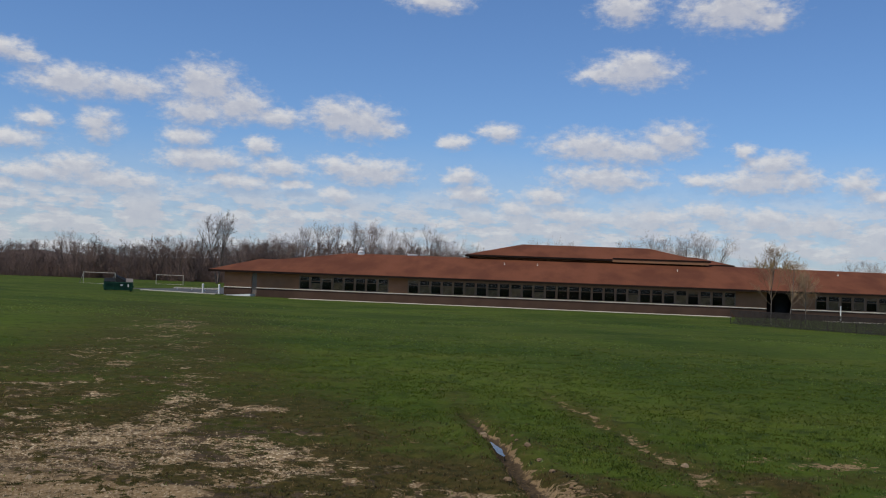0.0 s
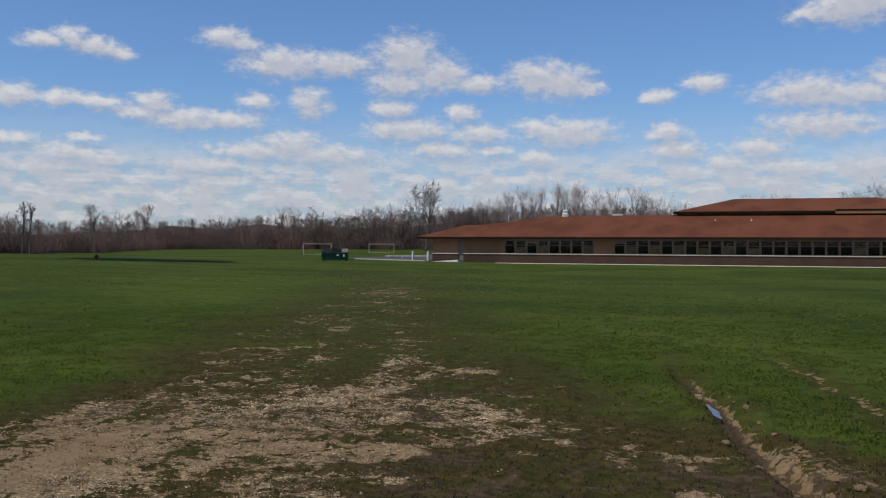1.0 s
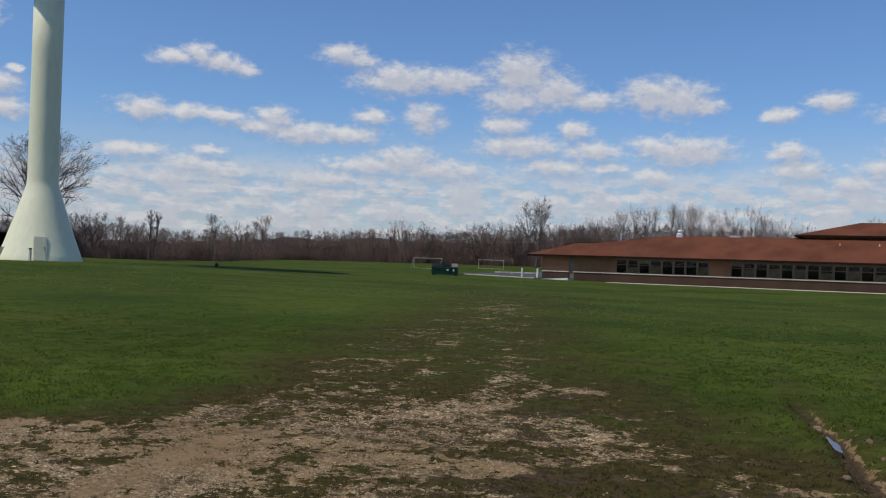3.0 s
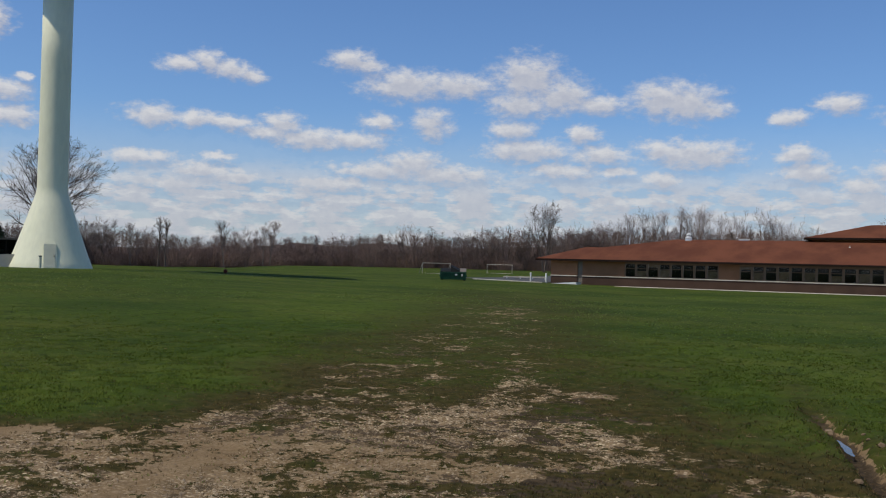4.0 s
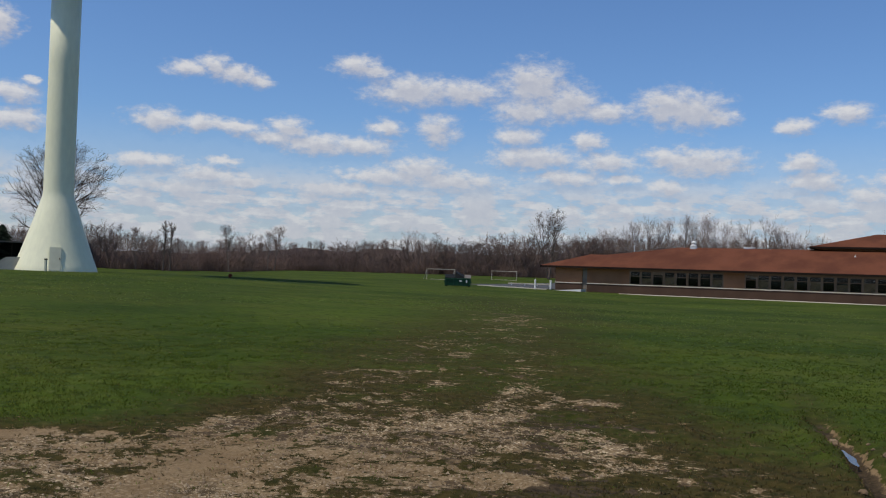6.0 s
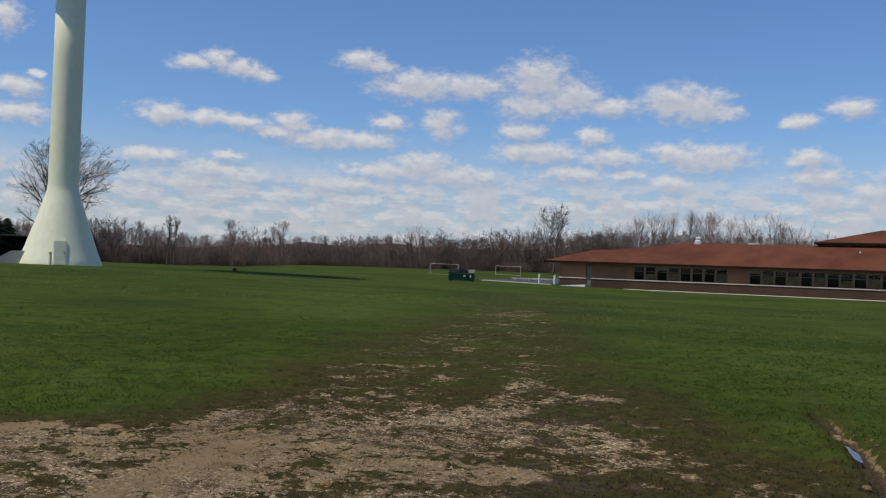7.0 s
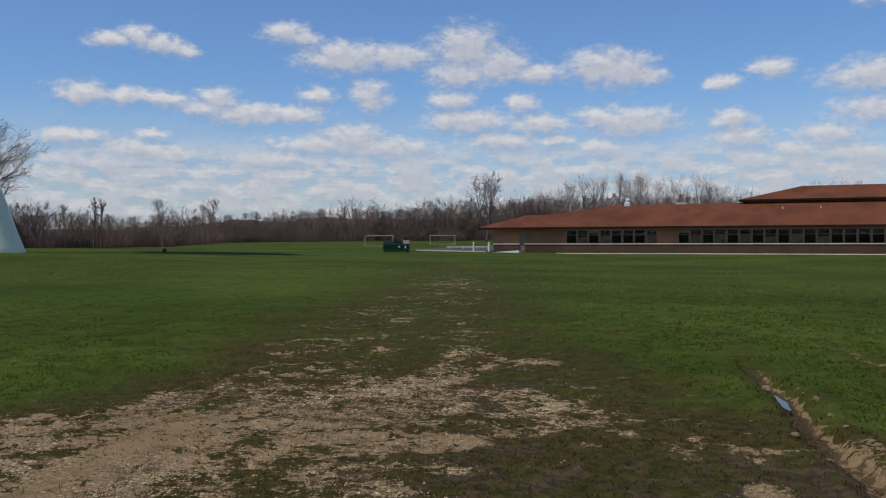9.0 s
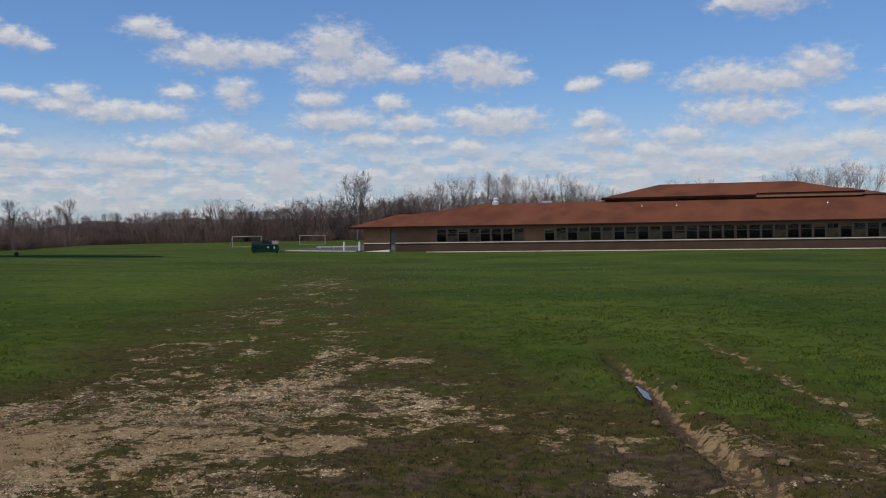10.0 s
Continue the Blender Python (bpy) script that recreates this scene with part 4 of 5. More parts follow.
def dumpster():
    x, y = polar(-19.43, 107).xy
    d = thing("dumpster", "dark green steel dumpster with black lids on the grass", "dumpster",
              Matrix.Translation((x, y, rise(np.array([x]), np.array([y]))[0] - 0.02)) @ Matrix.Rotation(radians(19), 4, "Z"))
    w, dp, h = 1.5, 0.85, 1.25
    body = Shape()
    body.add([(-w, -dp, 0.12), (w, -dp, 0.12), (w, dp, 0.12), (-w, dp, 0.12), (-w, -dp - 0.12, 0.95), (w, -dp - 0.12, 0.95), (w, dp, h), (-w, dp, h)],
             [(3, 2, 1, 0), (4, 5, 6, 7), (0, 1, 5, 4), (1, 2, 6, 5), (2, 3, 7, 6), (3, 0, 4, 7)])
    part("body", body, M_GREEN_BIN, d)
    for x0 in (-w + 0.05, -0.55, 0.45, w - 0.13):
        part("rib", Shape().box(x0, x0 + 0.08, -dp - 0.14, -dp - 0.02, 0.15, 0.93, 0.01), M_GREEN_BIN, d)
    part("rim", Shape().box(-w - 0.05, w + 0.05, -dp - 0.17, -dp - 0.08, 0.9, 0.99, 0.01), M_GREEN_BIN, d)
    lid = Shape()
    lid.add([(-w, -dp - 0.16, 1.0), (-0.32, -dp - 0.16, 1.0), (-0.32, dp, 1.36), (-w, dp, 1.36), (-w, -dp - 0.16, 1.05), (-0.32, -dp - 0.16, 1.05), (-0.32, dp, 1.41), (-w, dp, 1.41)],
            [(3, 2, 1, 0), (4, 5, 6, 7), (0, 1, 5, 4), (1, 2, 6, 5), (2, 3, 7, 6), (3, 0, 4, 7)])
    part("lid", lid, M_LID, d)
    prop = Shape()
    prop.add([(-0.3, -dp - 0.1, 1.0), (0.75, -dp - 0.1, 1.0), (0.75, dp, 1.32), (-0.3, dp, 1.32), (-0.28, -dp + 0.1, 1.66), (0.75, -dp - 0.05, 1.12), (0.75, dp, 1.4), (-0.28, dp, 1.82)],
             [(3, 2, 1, 0), (4, 5, 6, 7), (0, 1, 5, 4), (1, 2, 6, 5), (2, 3, 7, 6), (3, 0, 4, 7)])
    part("lid", prop, M_LID, d, "black lid pushed up askew by the load")
    flat = Shape()
    flat.add([(0.78, -dp - 0.16, 1.0), (w, -dp - 0.16, 1.0), (w, dp, 1.28), (0.78, dp, 1.28), (0.78, -dp - 0.16, 1.05), (w, -dp - 0.16, 1.05), (w, dp, 1.42), (0.78, dp, 1.42)],
             [(3, 2, 1, 0), (4, 5, 6, 7), (0, 1, 5, 4), (1, 2, 6, 5), (2, 3, 7, 6), (3, 0, 4, 7)])
    part("lid", flat, M_DOOR_GREY, d, "faded grey lid")
    for x0 in (-w - 0.1, w):
        part("side_pocket", Shape().box(x0, x0 + 0.1, -0.6, 0.5, 0.45, 0.65, 0.01), M_GREEN_BIN, d)
    part("sticker", Shape().box(0.2, 0.52, -dp - 0.125, -dp - 0.10, 0.6, 0.76), M_WHITE, d, "faded pale label")
    part("sticker", Shape().box(0.95, 1.1, -dp - 0.125, -dp - 0.10, 0.5, 0.8), M_WHITE, d, "faded pale label")
    for x0 in (-w + 0.1, w - 0.3):
        for y0 in (-dp + 0.1, dp - 0.3):
            part("skid", Shape().box(x0, x0 + 0.2, y0, y0 + 0.2, 0, 0.13), M_LID, d)


dumpster()


def goal(az, dist, wide, high, turn, lean, label):
    x, y = polar(az, dist).xy
    g = thing("soccer_goal", label, "goal", Matrix.Translation((x, y, rise(np.array([x]), np.array([y]))[0])) @ Matrix.Rotation(radians(turn), 4, "Z"), "soccer goals")
    w = wide / 2
    for sx in (-w, w):
        part("post", Shape().tube((sx, 0, -0.05), (sx, 0, high), 0.05, 0.05, 8), M_GOAL, g)
        part("back_stay", Shape().tube((sx, 0.03, high - 0.03), (sx - lean, 1.5, 0.03), 0.05, 0.05, 6), M_GOAL, g)
    part("crossbar", Shape().tube((-w - 0.085, 0, high), (w + 0.085, 0, high), 0.05, 0.05, 8), M_GOAL, g)
    part("ground_bar", Shape().tube((-w - lean, 1.5, 0.03), (w - lean, 1.5, 0.03), 0.035, 0.035, 6), M_GOAL, g)


goal(-20.5, 150, 4.55, 1.72, 20, 0.55, "white steel soccer goal without a net, standing askew")
goal(-16.55, 166, 4.5, 1.62, 14, 0.1, "thin white soccer goal without a net at the field's end")


# ---- the water tower ----
def water_tower():
    x, y = polar(-43.25, 81).xy
    z = float(rise(np.array([x]), np.array([y]))[0]) - 0.03
    t = thing("water_tower", "tall cream-painted steel water tower with a flared foot", "water tower", Matrix.Translation((x, y, z)) @ Matrix.Rotation(radians(43.15), 4, "Z"))
    prof = [(3.26, -0.3), (3.24, 0.05), (3.08, 0.46), (2.74, 1.38), (2.4, 2.4), (2.06, 3.4), (1.74, 4.42), (1.48, 5.24), (1.30, 5.8), (1.21, 6.15), (1.175, 6.5), (1.16, 10), (1.155, 17), (1.16, 23.6)]
    part("pedestal", Shape().lathe(prof, 56), M_TOWER, t, smooth=True)
    part("neck", Shape().lathe([(1.16, 23.6), (1.45, 24.2), (1.6, 24.6), (1.6, 24.9)], 48), M_TOWER, t, smooth=True)
    tank = [(1.6, 24.9)] + [(6.5 * math.sin(a), 31.0 - 6.3 * math.cos(a)) for a in [0.25 + (math.pi - 0.27) * k / 22 for k in range(23)]]
    part("tank", Shape().lathe(tank, 56), M_TOWER, t, smooth=True)
    # the door stands out a little from the flared foot in its own housing
    dx = -0.05
    housing, half = Shape(), 0.5
    front = lambda z: -3.29 + 0.335 * z
    loop = [(half, 0.0), (half, 1.8), (half - 0.08, 1.97), (half - 0.25, 2.08), (-half + 0.25, 2.08), (-half + 0.08, 1.97), (-half, 1.8), (-half, 0.0)]
    n = len(loop)
    housing.add([(dx + px, front(pz), pz) for px, pz in loop] + [(dx + px, -2.3, pz) for px, pz in loop],
                [tuple(range(n - 1, -1, -1))] + [(i, (i + 1) % n, n + (i + 1) % n, n + i) for i in range(n)])
    h = part("door_housing", housing, M_TOWER, t)
    leaf = Shape()
    leaf.add([(dx + px, front(pz) - off, pz) for off in (0.0, 0.04) for px, pz in ((-0.42, 0.08), (0.42, 0.08), (0.42, 1.9), (-0.42, 1.9))],
             [(0, 1, 2, 3), (7, 6, 5, 4), (0, 4, 5, 1), (1, 5, 6, 2), (2, 6, 7, 3), (3, 7, 4, 0)])
    # the leaf leans with the foot, so its shade is painted as darker cream
    part("door", leaf, M_TOWER_DOOR, h, "cream steel door, coloured darker for its shade")
    part("door_handle", Shape().box(dx + 0.3, dx + 0.34, -3.10, -3.0, 0.95, 1.1), M_STEEL, h)
    for k, (zz, sx) in enumerate(((23.1, -1), (23.1, 1))):
        part("bracket", Shape().box(sx * 1.26 - 0.12, sx * 1.26 + 0.12, -0.1, 0.1, zz, zz + 0.5), M_TOWER, t)
    ped = thing("utility_pedestal", "short weathered utility post in front of the tower", "utility post", Matrix.Translation(polar(-43.78, 76.8, z)))
    part("post", Shape().box(-0.09, 0.09, -0.07, 0.07, -0.2, 0.92, 0.02), M_TOWER_DOOR, ped)
    part("cap", Shape().box(-0.11, 0.11, -0.09, 0.09, 0.92, 1.0, 0.02), M_STEEL, ped)
    block = Shape()
    bx = -4.75
    block.add([(bx, -1.2, -0.3), (-2.6, -1.2, -0.3), (-2.6, 1.2, -0.3), (bx, 1.2, -0.3), (bx, -1.2, 0.3), (-3.6, -1.2, 1.02), (-2.6, -1.2, 1.05), (-2.6, 1.2, 1.05), (-3.6, 1.2, 1.02), (bx, 1.2, 0.3)],
              [(3, 2, 1, 0), (0, 1, 6, 5, 4), (1, 2, 7, 6), (2, 3, 9, 8, 7), (3, 0, 4, 9), (4, 5, 8, 9), (5, 6, 7, 8)])
    ob = new("concrete_vault", block.mesh("concrete_vault", M_CONCRETE))
    ob.matrix_world = t.matrix_world.copy()
    tagged(ob, "pale sloping concrete vault beside the tower's foot", "vault")


water_tower()


def shed():
    x, y = polar(-46.0, 98).xy
    z = float(rise(np.array([x]), np.array([y]))[0])
    s = thing("storage_shed", "dark open-fronted shed with a pale flat roof edge", "shed", Matrix.Translation((x, y, z)) @ Matrix.Rotation(radians(46), 4, "Z"))
    part("back_wall", Shape().box(-2.1, 2.1, 1.9, 2.0, -0.2, 2.35), M_LID, s)
    for x0 in (-2.1, 2.0):
        part("side_wall", Shape().box(x0, x0 + 0.1, 0.0, 1.9, -0.2, 2.35), M_LID, s)
    for x0 in (-2.1, -0.7, 0.7, 2.0):
        part("post", Shape().box(x0, x0 + 0.1, -0.1, 0.0, -0.2, 2.35), M_STEEL, s)
    roof = part("roof", Shape().box(-2.4, 2.4, -0.4, 2.2, 2.35, 2.45), M_LID, s)
    part("roof_edge", Shape().box(-2.4, 2.4, -0.44, -0.4, 2.35, 2.5), M_DOOR_GREY, roof)


shed()


def hydrant():
    x, y = polar(-33.4, 83).xy
    h = thing("hydrant", "small rust-red hydrant standing in the grass", "hydrant", Matrix.Translation((x, y, ground_z(x, y))) @ Matrix.Scale(0.8, 4))
    part("barrel", Shape().lathe([(0.2, -0.1), (0.2, 0.05), (0.13, 0.08), (0.13, 0.3), (0.17, 0.33), (0.17, 0.37), (0.12, 0.43), (0.04, 0.46)], 14), M_RUST, h)
    part("nozzle", Shape().tube((-0.25, 0, 0.24), (0.25, 0, 0.24), 0.07, 0.07, 10), M_RUST, h)
    part("nozzle", Shape().tube((0, -0.24, 0.2), (0, 0, 0.2), 0.08, 0.08, 10), M_RUST, h)


hydrant()


# ---- trees ----
def bare_tree(seed, high, width, trunk_r, first=0.25, limbs=24, angle=45.0, crook=1.0, leaders=1, least=0.014, up=0.12, twigs=5):
    """Trunk and crown meshes of a leafless tree at the origin: leaders, limbs along them, branches along those, and twigs."""
    rnd = random.Random(seed)
    wood, fine = Shape(), Shape()

    def run(p, d, length, r0, r1, steps, wander, lift, shape, sides):
        spots = [(p, d, r0)]
        for k in range(steps):
            d = (d + Vector((rnd.gauss(0, 1), rnd.gauss(0, 1), rnd.gauss(0, 0.7))) * wander + Vector((0, 0, lift))).normalized()
            q = p + d * (length / steps)
            r = r0 + (r1 - r0) * (k + 1) / steps
            shape.tube(p, q, max(spots[-1][2], least), max(r, least), sides, caps=False)
            spots.append((q, d, r))
            p = q
        return spots

    def along(spots, f):
        k = min(int(f * (len(spots) - 1)), len(spots) - 2)
        g = f * (len(spots) - 1) - k
        return spots[k][0].lerp(spots[k + 1][0], g), spots[k + 1][1], spots[k][2] * (1 - g) + spots[k + 1][2] * g

    def turned(d, degrees):
        side = d.cross(Vector((rnd.gauss(0, 1), rnd.gauss(0, 1), rnd.gauss(0, 0.5)))).normalized()
        a = radians(degrees)
        return (d * math.cos(a) + side * math.sin(a)).normalized()

    stems = []
    for k in range(leaders):
        a = 2 * math.pi * k / leaders + seed
        tilt = 0.0 if leaders == 1 else 0.45 * width / high
        d = Vector((math.cos(a) * tilt, math.sin(a) * tilt, 1)).normalized()
        stems.append(run(Vector((0.12 * math.cos(a), 0.12 * math.sin(a), -0.3)) * (1 if leaders > 1 else 0), d, high * (1.0 if k == 0 else rnd.uniform(0.82, 0.97)), trunk_r, 0.025, 9, 0.055 * crook, 0.06, wood, 6))
    for k in range(limbs):
        stem = stems[k % leaders]
        u = ((k + rnd.random()) / limbs) ** 0.9
        f = first + (0.97 - first) * u
        p, d, r = along(stem, f)
        reach = 0.5 * width * (4 * (0.2 + 0.72 * u) * (0.8 - 0.72 * u)) ** 0.5 * rnd.uniform(0.75, 1.1)
        lean = angle * rnd.uniform(0.75, 1.2) * (1.1 - 0.45 * u)
        length = min(reach / math.sin(radians(max(lean, 18))), 1.15 * (high - p.z) + 0.1 * high)
        limb = run(p, turned(d, lean), length, r * 0.62, 0.012, 5, 0.12 * crook, up, wood if r > 0.09 else fine, 5 if r > 0.09 else 3)
        for j in range(int(5 + 5 * length / (0.5 * width + 0.1))):
            g = rnd.uniform(0.22, 0.98)
            bp, bd, br = along(limb, g)
            reach = length * (0.16 + 0.38 * (1 - g)) * rnd.uniform(0.7, 1.25)
            branch = run(bp, turned(bd, rnd.uniform(25, 55)), reach, br * 0.6, 0.008, 3, 0.16 * crook, up * 0.8, fine, 3)
            for i in range(twigs):
                tp, td, tr = along(branch, rnd.uniform(0.15, 1.0))
                run(tp, turned(td, rnd.uniform(20, 55)), reach * rnd.uniform(0.25, 0.5), tr * 0.7, 0.005, 2, 0.2, up * 0.5, fine, 3)
    top = max(v[2] for v in wood.v + fine.v)
    for s in (wood, fine):
        s.v = [(vx * high / top, vy * high / top, vz * high / top) for vx, vy, vz in s.v]
    return wood, fine


def plant(name, shapes, mats, at, label, category="tree", group="", turn=0.0, size=1.0):
    t = thing(name, label, category, Matrix.Translation(at) @ Matrix.Rotation(turn, 4, "Z") @ Matrix.Scale(size, 4), group)
    part("trunk", shapes[0], mats[0], t)
    part("crown", shapes[1], mats[1], t)
    return t


# the broad tree behind the tower and the tall one beside the school
plant("tree", bare_tree(3, 15.4, 11.6, 0.36, 0.24, 54, 54, 1.4, leaders=2, least=0.012, up=0.10, twigs=7), (M_BARK_BLACK, M_BARK_BLACK), stand(-43.9, 116), "broad leafless tree standing behind the water tower")
plant("tree", bare_tree(8, 14.8, 7.2, 0.22, 0.3, 34, 32, 0.9, leaders=3, least=0.015, twigs=4), (M_BARK_DARK, M_BARK_DARK), stand(-13.8, 188), "tall slender leafless tree beside the school")

KINDS = {
    "oak": (bare_tree(21, 9.5, 9.0, 0.30, 0.25, 20, 58, 2.0, least=0.013, up=0.04, leaders=2, twigs=4), (M_BARK_DARK, M_BARK_DARK), "dark crooked leafless tree at the wood's edge"),
    "scrub": (bare_tree(22, 8.0, 7.5, 0.16, 0.12, 27, 48, 1.5, leaders=3, least=0.012, twigs=4), (M_BARK_DARK, M_TWIG_DARK), "bushy brown leafless tree at the wood's edge"),
    "slim": (bare_tree(23, 10.5, 5.0, 0.15, 0.2, 22, 36, 1.0, least=0.012, twigs=3), (M_BARK, M_TWIG_DARK), "slim leafless tree at the wood's edge"),
    "poplar": (bare_tree(24, 14.0, 5.5, 0.19, 0.22, 22, 28, 0.8, leaders=2, least=0.010, up=0.16, twigs=3), (M_BARK, M_TWIG), "tall grey leafless tree behind the school"),
    "cotton": (bare_tree(25, 14.0, 9.5, 0.26, 0.22, 22, 40, 1.2, leaders=2, least=0.010, twigs=3), (M_BARK, M_TWIG), "wide grey leafless tree behind the school"),
    "snag": (bare_tree(26, 10.0, 1.9, 0.22, 0.3, 20, 32, 1.5, twigs=2, least=0.02), (M_BARK_DARK, M_BARK_DARK), "nearly branchless dark tree at the wood's edge"),
}
FIRST = {}


def grow(kind, az, dist, top, turn, label=""):
    """A tree of that kind whose crown reaches the elevation top, in degrees."""
    at = stand(az, dist)
    high = 1.65 + dist * math.tan(radians(top)) - at.z
    shapes, mats, words = KINDS[kind]
    base = max(v[2] for v in shapes[0].v + shapes[1].v)
    m = Matrix.Translation(at) @ Matrix.Rotation(turn, 4, "Z") @ Matrix.Scale(high / base, 4)
    group = "trees behind the school" if kind in ("poplar", "cotton") else "trees along the wood's edge"
    if kind not in FIRST:
        FIRST[kind] = plant("tree", shapes, mats, (0, 0, 0), words, "tree", group)
        FIRST[kind].matrix_world = m
        return FIRST[kind]
    t = copy_thing(FIRST[kind], Matrix.Identity(4))
    t.matrix_basis = m
    return tagged(t, label) if label else t


def wood_edge():
    rnd = random.Random(12)
    marked = (("scrub", -40.3, 113, 2.3), ("scrub", -41.2, 116, 2.2), ("slim", -38.9, 112, 1.95), ("scrub", -38.2, 118, 1.8), ("snag", -37.35, 109, 2.35), ("snag", -36.95, 110, 2.3), ("slim", -33.5, 126, 2.3), ("scrub", -32.2, 160, 1.95),
              ("slim", -30.8, 186, 2.35), ("slim", -31.2, 176, 2.0), ("cotton", -22.5, 225, 2.6), ("oak", -21.1, 215, 2.35), ("oak", -19.95, 215, 2.1), ("oak", -18.4, 220, 1.9),
              ("scrub", -24.0, 225, 1.8), ("scrub", -17.2, 215, 2.45), ("scrub", -16.1, 212, 2.6), ("scrub", -15.2, 215, 2.4), ("scrub", -26.3, 230, 1.75))
    for k, (kind, az, dist, top) in enumerate(marked):
        grow(kind, az, dist, top, 1.7 * k)
    az = -49.0
    while az < -10.5:
        dist = (150 if az < -36 else 212) + rnd.uniform(-6, 26)
        top = np.interp(az, [-49, -42, -36, -31, -28, -24, -20, -15, -10], [1.9, 1.5, 1.2, 1.25, 1.35, 1.5, 1.6, 1.9, 2.1]) * rnd.uniform(0.85, 1.2)
        grow(rnd.choice(("scrub", "scrub", "scrub", "slim", "oak")), az, dist, top, rnd.uniform(0, 6))
        az += rnd.uniform(0.18, 0.42)
    az = -12.8
    while az < 5:
        grow(rnd.choice(("scrub", "scrub", "cotton")), az, 222 + rnd.uniform(0, 12), np.interp(az, [-13, -6, 0, 5], [2.3, 2.7, 2.5, 2.2]) * rnd.uniform(0.85, 1.1), rnd.uniform(0, 6))
        az += rnd.uniform(0.3, 0.6)
    for az, dist, top, kind in ((-7.6, 240, 3.8, "poplar"), (-6.7, 246, 3.7, "poplar"), (-5.7, 240, 3.9, "poplar"), (-5.0, 250, 3.8, "poplar"), (-4.3, 242, 4.0, "poplar"), (-3.5, 250, 3.6, "poplar"),
                                (-1.3, 235, 3.95, "cotton"), (-0.4, 250, 3.3, "poplar"), (0.7, 240, 3.25, "cotton"), (1.7, 250, 2.9, "cotton"), (-8.6, 250, 3.5, "poplar"), (-9.4, 244, 3.2, "cotton"),
                                (-10.4, 250, 2.9, "poplar"), (-11.2, 240, 2.8, "cotton"), (-12.2, 250, 2.6, "cotton"), (-2.4, 255, 3.3, "cotton"),
                                (6.3, 245, 3.4, "cotton"), (7.3, 250, 3.3, "cotton"), (12.4, 240, 3.75, "cotton"), (13.4, 245, 3.95, "cotton"), (11.6, 250, 3.5, "cotton"), (15.2, 230, 4.05, "cotton"), (16.1, 232, 4.0, "cotton"),
                                (14.4, 250, 3.7, "cotton"), (18.6, 250, 2.6, "cotton"), (24.3, 245, 2.55, "cotton"), (25.2, 250, 2.6, "cotton"), (27.0, 250, 2.5, "cotton")):
        grow(kind, az, dist, top, az * 2.3)


wood_edge()

plant("tree", bare_tree(41, 8.5, 7.5, 0.16, 0.35, 30, 55, 1.4, leaders=2, least=0.03, up=0.0, twigs=7), (M_BARK, M_YELLOW_TWIG), stand(19.8, 146), "yellow-twigged leafless willow behind the roof")
for k, (az, dist, high) in enumerate(((19.72, 86, 7.5), (20.75, 83, 6.0), (21.6, 85, 5.0))):
    plant("young_tree", bare_tree(50 + k, high, 0.62 * high, 0.055, 0.28, 22, 38, 0.9, least=0.007, twigs=4), (M_BARK, M_BUD), stand(az, dist), "young leafless tree with pale bark by the fence", group="young trees by the school")


def brush():
    """Leafless shrubs along the edge of the wood, each a fan of thin stems with side shoots, joined."""
    rnd = np.random.RandomState(61)
    n, per = 1250, 90
    az = rnd.uniform(-52, -9, n)
    dist = np.interp(az, [-37, -33.5, -30.5], [112, 130, 206]) * (1 + rnd.gamma(1.6, 0.05, n)) + 2 * np.sin(az * 2.1)
    x, y = dist * np.sin(np.radians(az)), dist * np.cos(np.radians(az))
    tall = (1.6 + 6.2 * lumps(x, y, 9, 3, 71)) * rnd.uniform(0.45, 1.1, n) * np.interp(az, [-37, -33.5, -30.5], [0.62, 0.8, 1.0])
    x, y, tall, az = (np.repeat(v, per) for v in (x, y, tall, az))
    n *= per
    base = rnd.normal(0, 0.16, (n, 2)) * tall[:, None]
    x, y = x + base[:, 0], y + base[:, 1]
    z = rise(x, y) - 0.15
    h = tall * rnd.uniform(0.45, 1.0, n)
    lean = base * rnd.uniform(0.6, 1.8, (n, 1)) + rnd.normal(0, 0.16, (n, 2)) * tall[:, None]
    w = rnd.uniform(0.012, 0.034, n) * np.interp(az, [-37, -30.5], [0.6, 1.0])
    turn = rnd.uniform(0, np.pi, n)
    side = np.stack([np.cos(turn) * w, np.sin(turn) * w, 0 * w], 1)
    foot, tip = np.stack([x, y, z], 1), np.stack([x + lean[:, 0], y + lean[:, 1], z + h], 1)
    stems = np.stack([foot - side, foot + side, tip], 1)
    mid = foot + (tip - foot) * rnd.uniform(0.25, 0.8, (n, 1))
    out = np.concatenate([rnd.normal(0, 0.2, (n, 2)), rnd.uniform(0.08, 0.32, (n, 1))], 1) * tall[:, None]
    shoots = np.stack([mid - side * 0.8, mid + side * 0.8, mid + out], 1)
    verts = np.concatenate([stems, shoots]).reshape(-1, 3)
    me = bpy.data.meshes.new("brush")
    me.from_pydata(verts, [], np.arange(len(verts)).reshape(-1, 3))
    me.materials.append(M_BRUSH)
    tagged(new("brush", me), "dense tangle of brown leafless brush", "brush", kind="stuff")


brush()


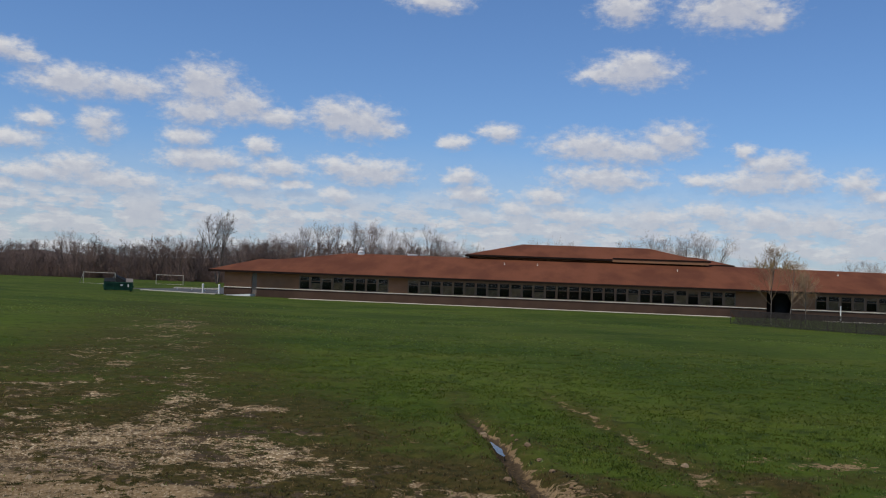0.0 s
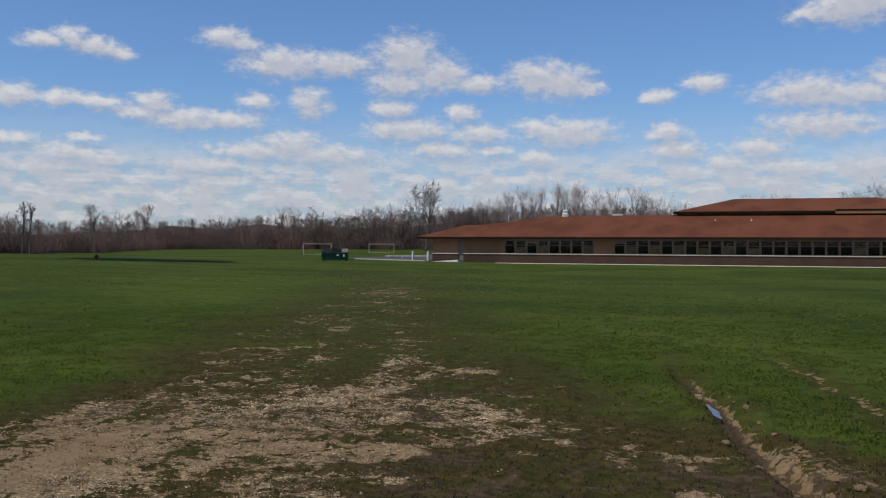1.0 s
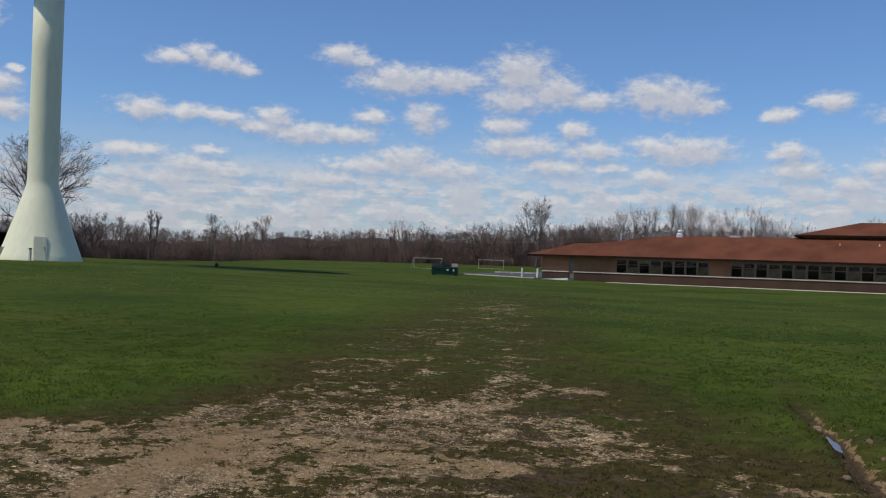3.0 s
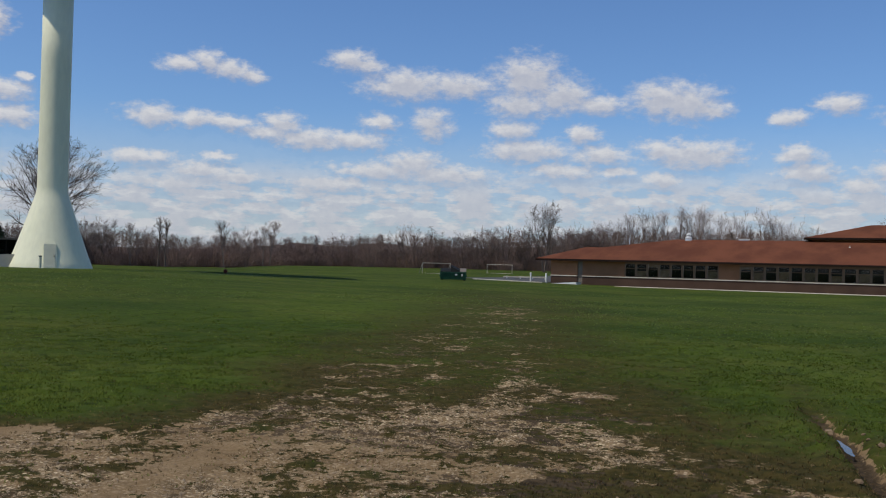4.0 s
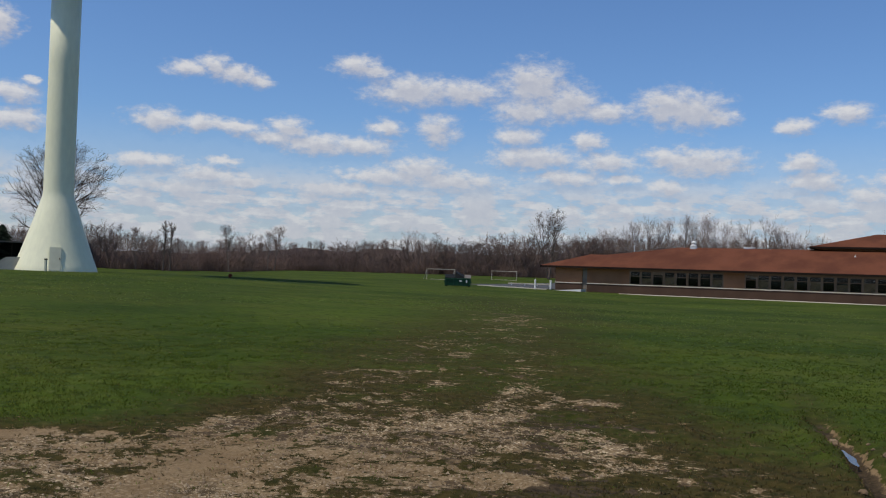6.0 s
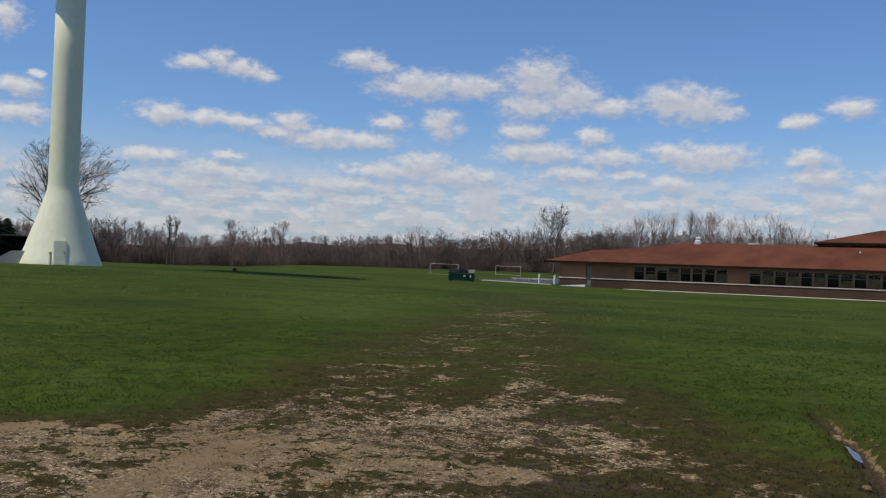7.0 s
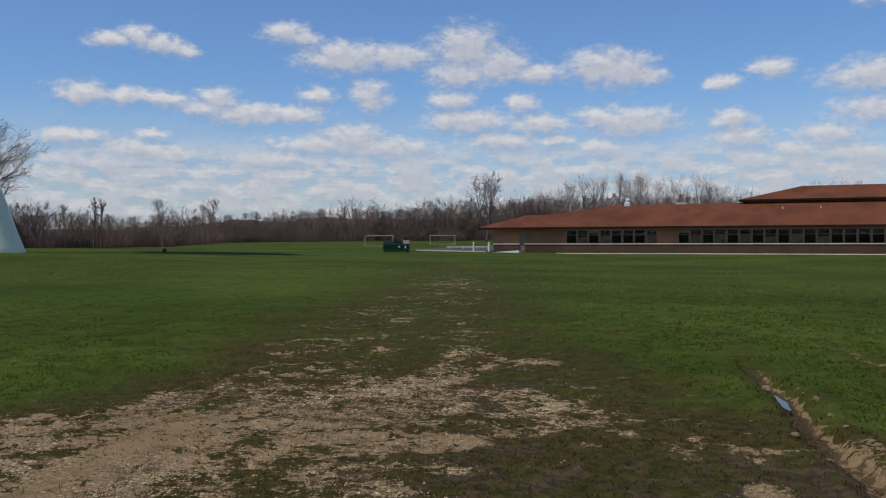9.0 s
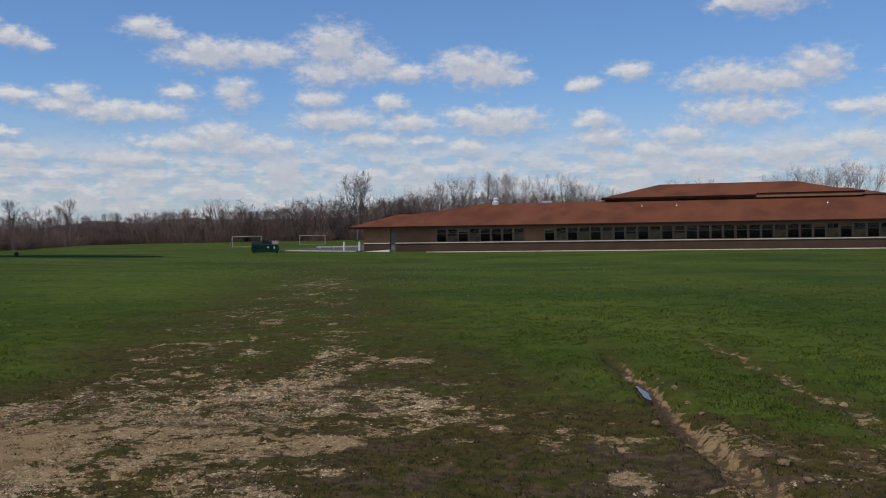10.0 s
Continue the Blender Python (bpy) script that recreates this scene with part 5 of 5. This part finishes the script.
def far_woods():
    """The mass of bare woods behind the field's edge, seen as one rough brown bank."""
    az = np.radians(np.arange(-75, 60, 0.22))
    rows = []
    for depth, share in ((0, 0.0), (1.0, 0.45), (4, 0.8), (9, 0.97), (16, 1.0), (34, 0.9)):
        base = np.interp(np.degrees(az), [-36.5, -31], [152, 240]) + 6 * np.sin(az * 37)
        d = base + depth
        x, y = d * np.sin(az), d * np.cos(az)
        top = 5.0 + 3.6 * lumps(x * 1.0 + 3, y + 0 * x, 14, 5, 81)
        top = top * np.interp(np.degrees(az), [-36, -32, -29, -14, -11], [0.42, 0.58, 0.85, 0.9, 1.05])
        rows.append(np.stack([x, y, share * top + rise(x, y) - 0.3 * (depth == 0)], 1))
    n, k = len(az), len(rows)
    faces = [(r * n + i, r * n + i + 1, (r + 1) * n + i + 1, (r + 1) * n + i) for r in range(k - 1) for i in range(n - 1)]
    me = bpy.data.meshes.new("far_woods")
    me.from_pydata(np.concatenate(rows), [], faces)
    me.materials.append(M_WOODS)
    tagged(new("far_woods", me), "brown leafless woods beyond the field", "woods", kind="stuff")


far_woods()


def spruce(seed, high, wide):
    rnd = random.Random(seed)
    needles = Shape()
    z = 0.6
    while z < high * 0.98:
        r = wide * (1 - z / high) ** 0.8 * rnd.uniform(0.8, 1.1) + 0.1
        for k in range(int(18 + 26 * r / wide)):
            a = rnd.uniform(0, 2 * math.pi)
            length = r * rnd.uniform(0.6, 1.1)
            d = Vector((math.cos(a), math.sin(a), rnd.uniform(-0.35, 0.05)))
            side = Vector((-math.sin(a), math.cos(a), 0)) * (0.08 + 0.045 * length)
            p = Vector((0, 0, z))
            for j in range(4):
                b0, b1 = p + d * length * (j / 4), p + d * length * ((j + 1.3) / 4)
                s2 = side * (1.1 - j * 0.18) * rnd.uniform(0.7, 1.3)
                droop = Vector((0, 0, -0.25 * rnd.random()))
                needles.add([b0 - s2 * 0.4, b0 + s2 * 0.4, b1 + s2 + droop, b1 - s2 + droop], [(0, 1, 2), (0, 2, 3)])
        z += high * 0.028
    return Shape().tube((0, 0, -0.3), (0, 0, high * 0.95), 0.2, 0.03, 8), needles


for k, (az, dist, high, wide) in enumerate(((-48.4, 97, 8.2, 5.0), (-47.1, 100, 5.9, 4.2), (-46.1, 106, 4.4, 3.6), (-50.2, 92, 8.8, 5.2), (-52.5, 96, 8.2, 4.6))):
    plant("spruce", spruce(90 + k, high, wide), (M_BARK_DARK, M_NEEDLE), stand(az, dist), "dense dark green spruce near the tower", group="spruces near the tower")
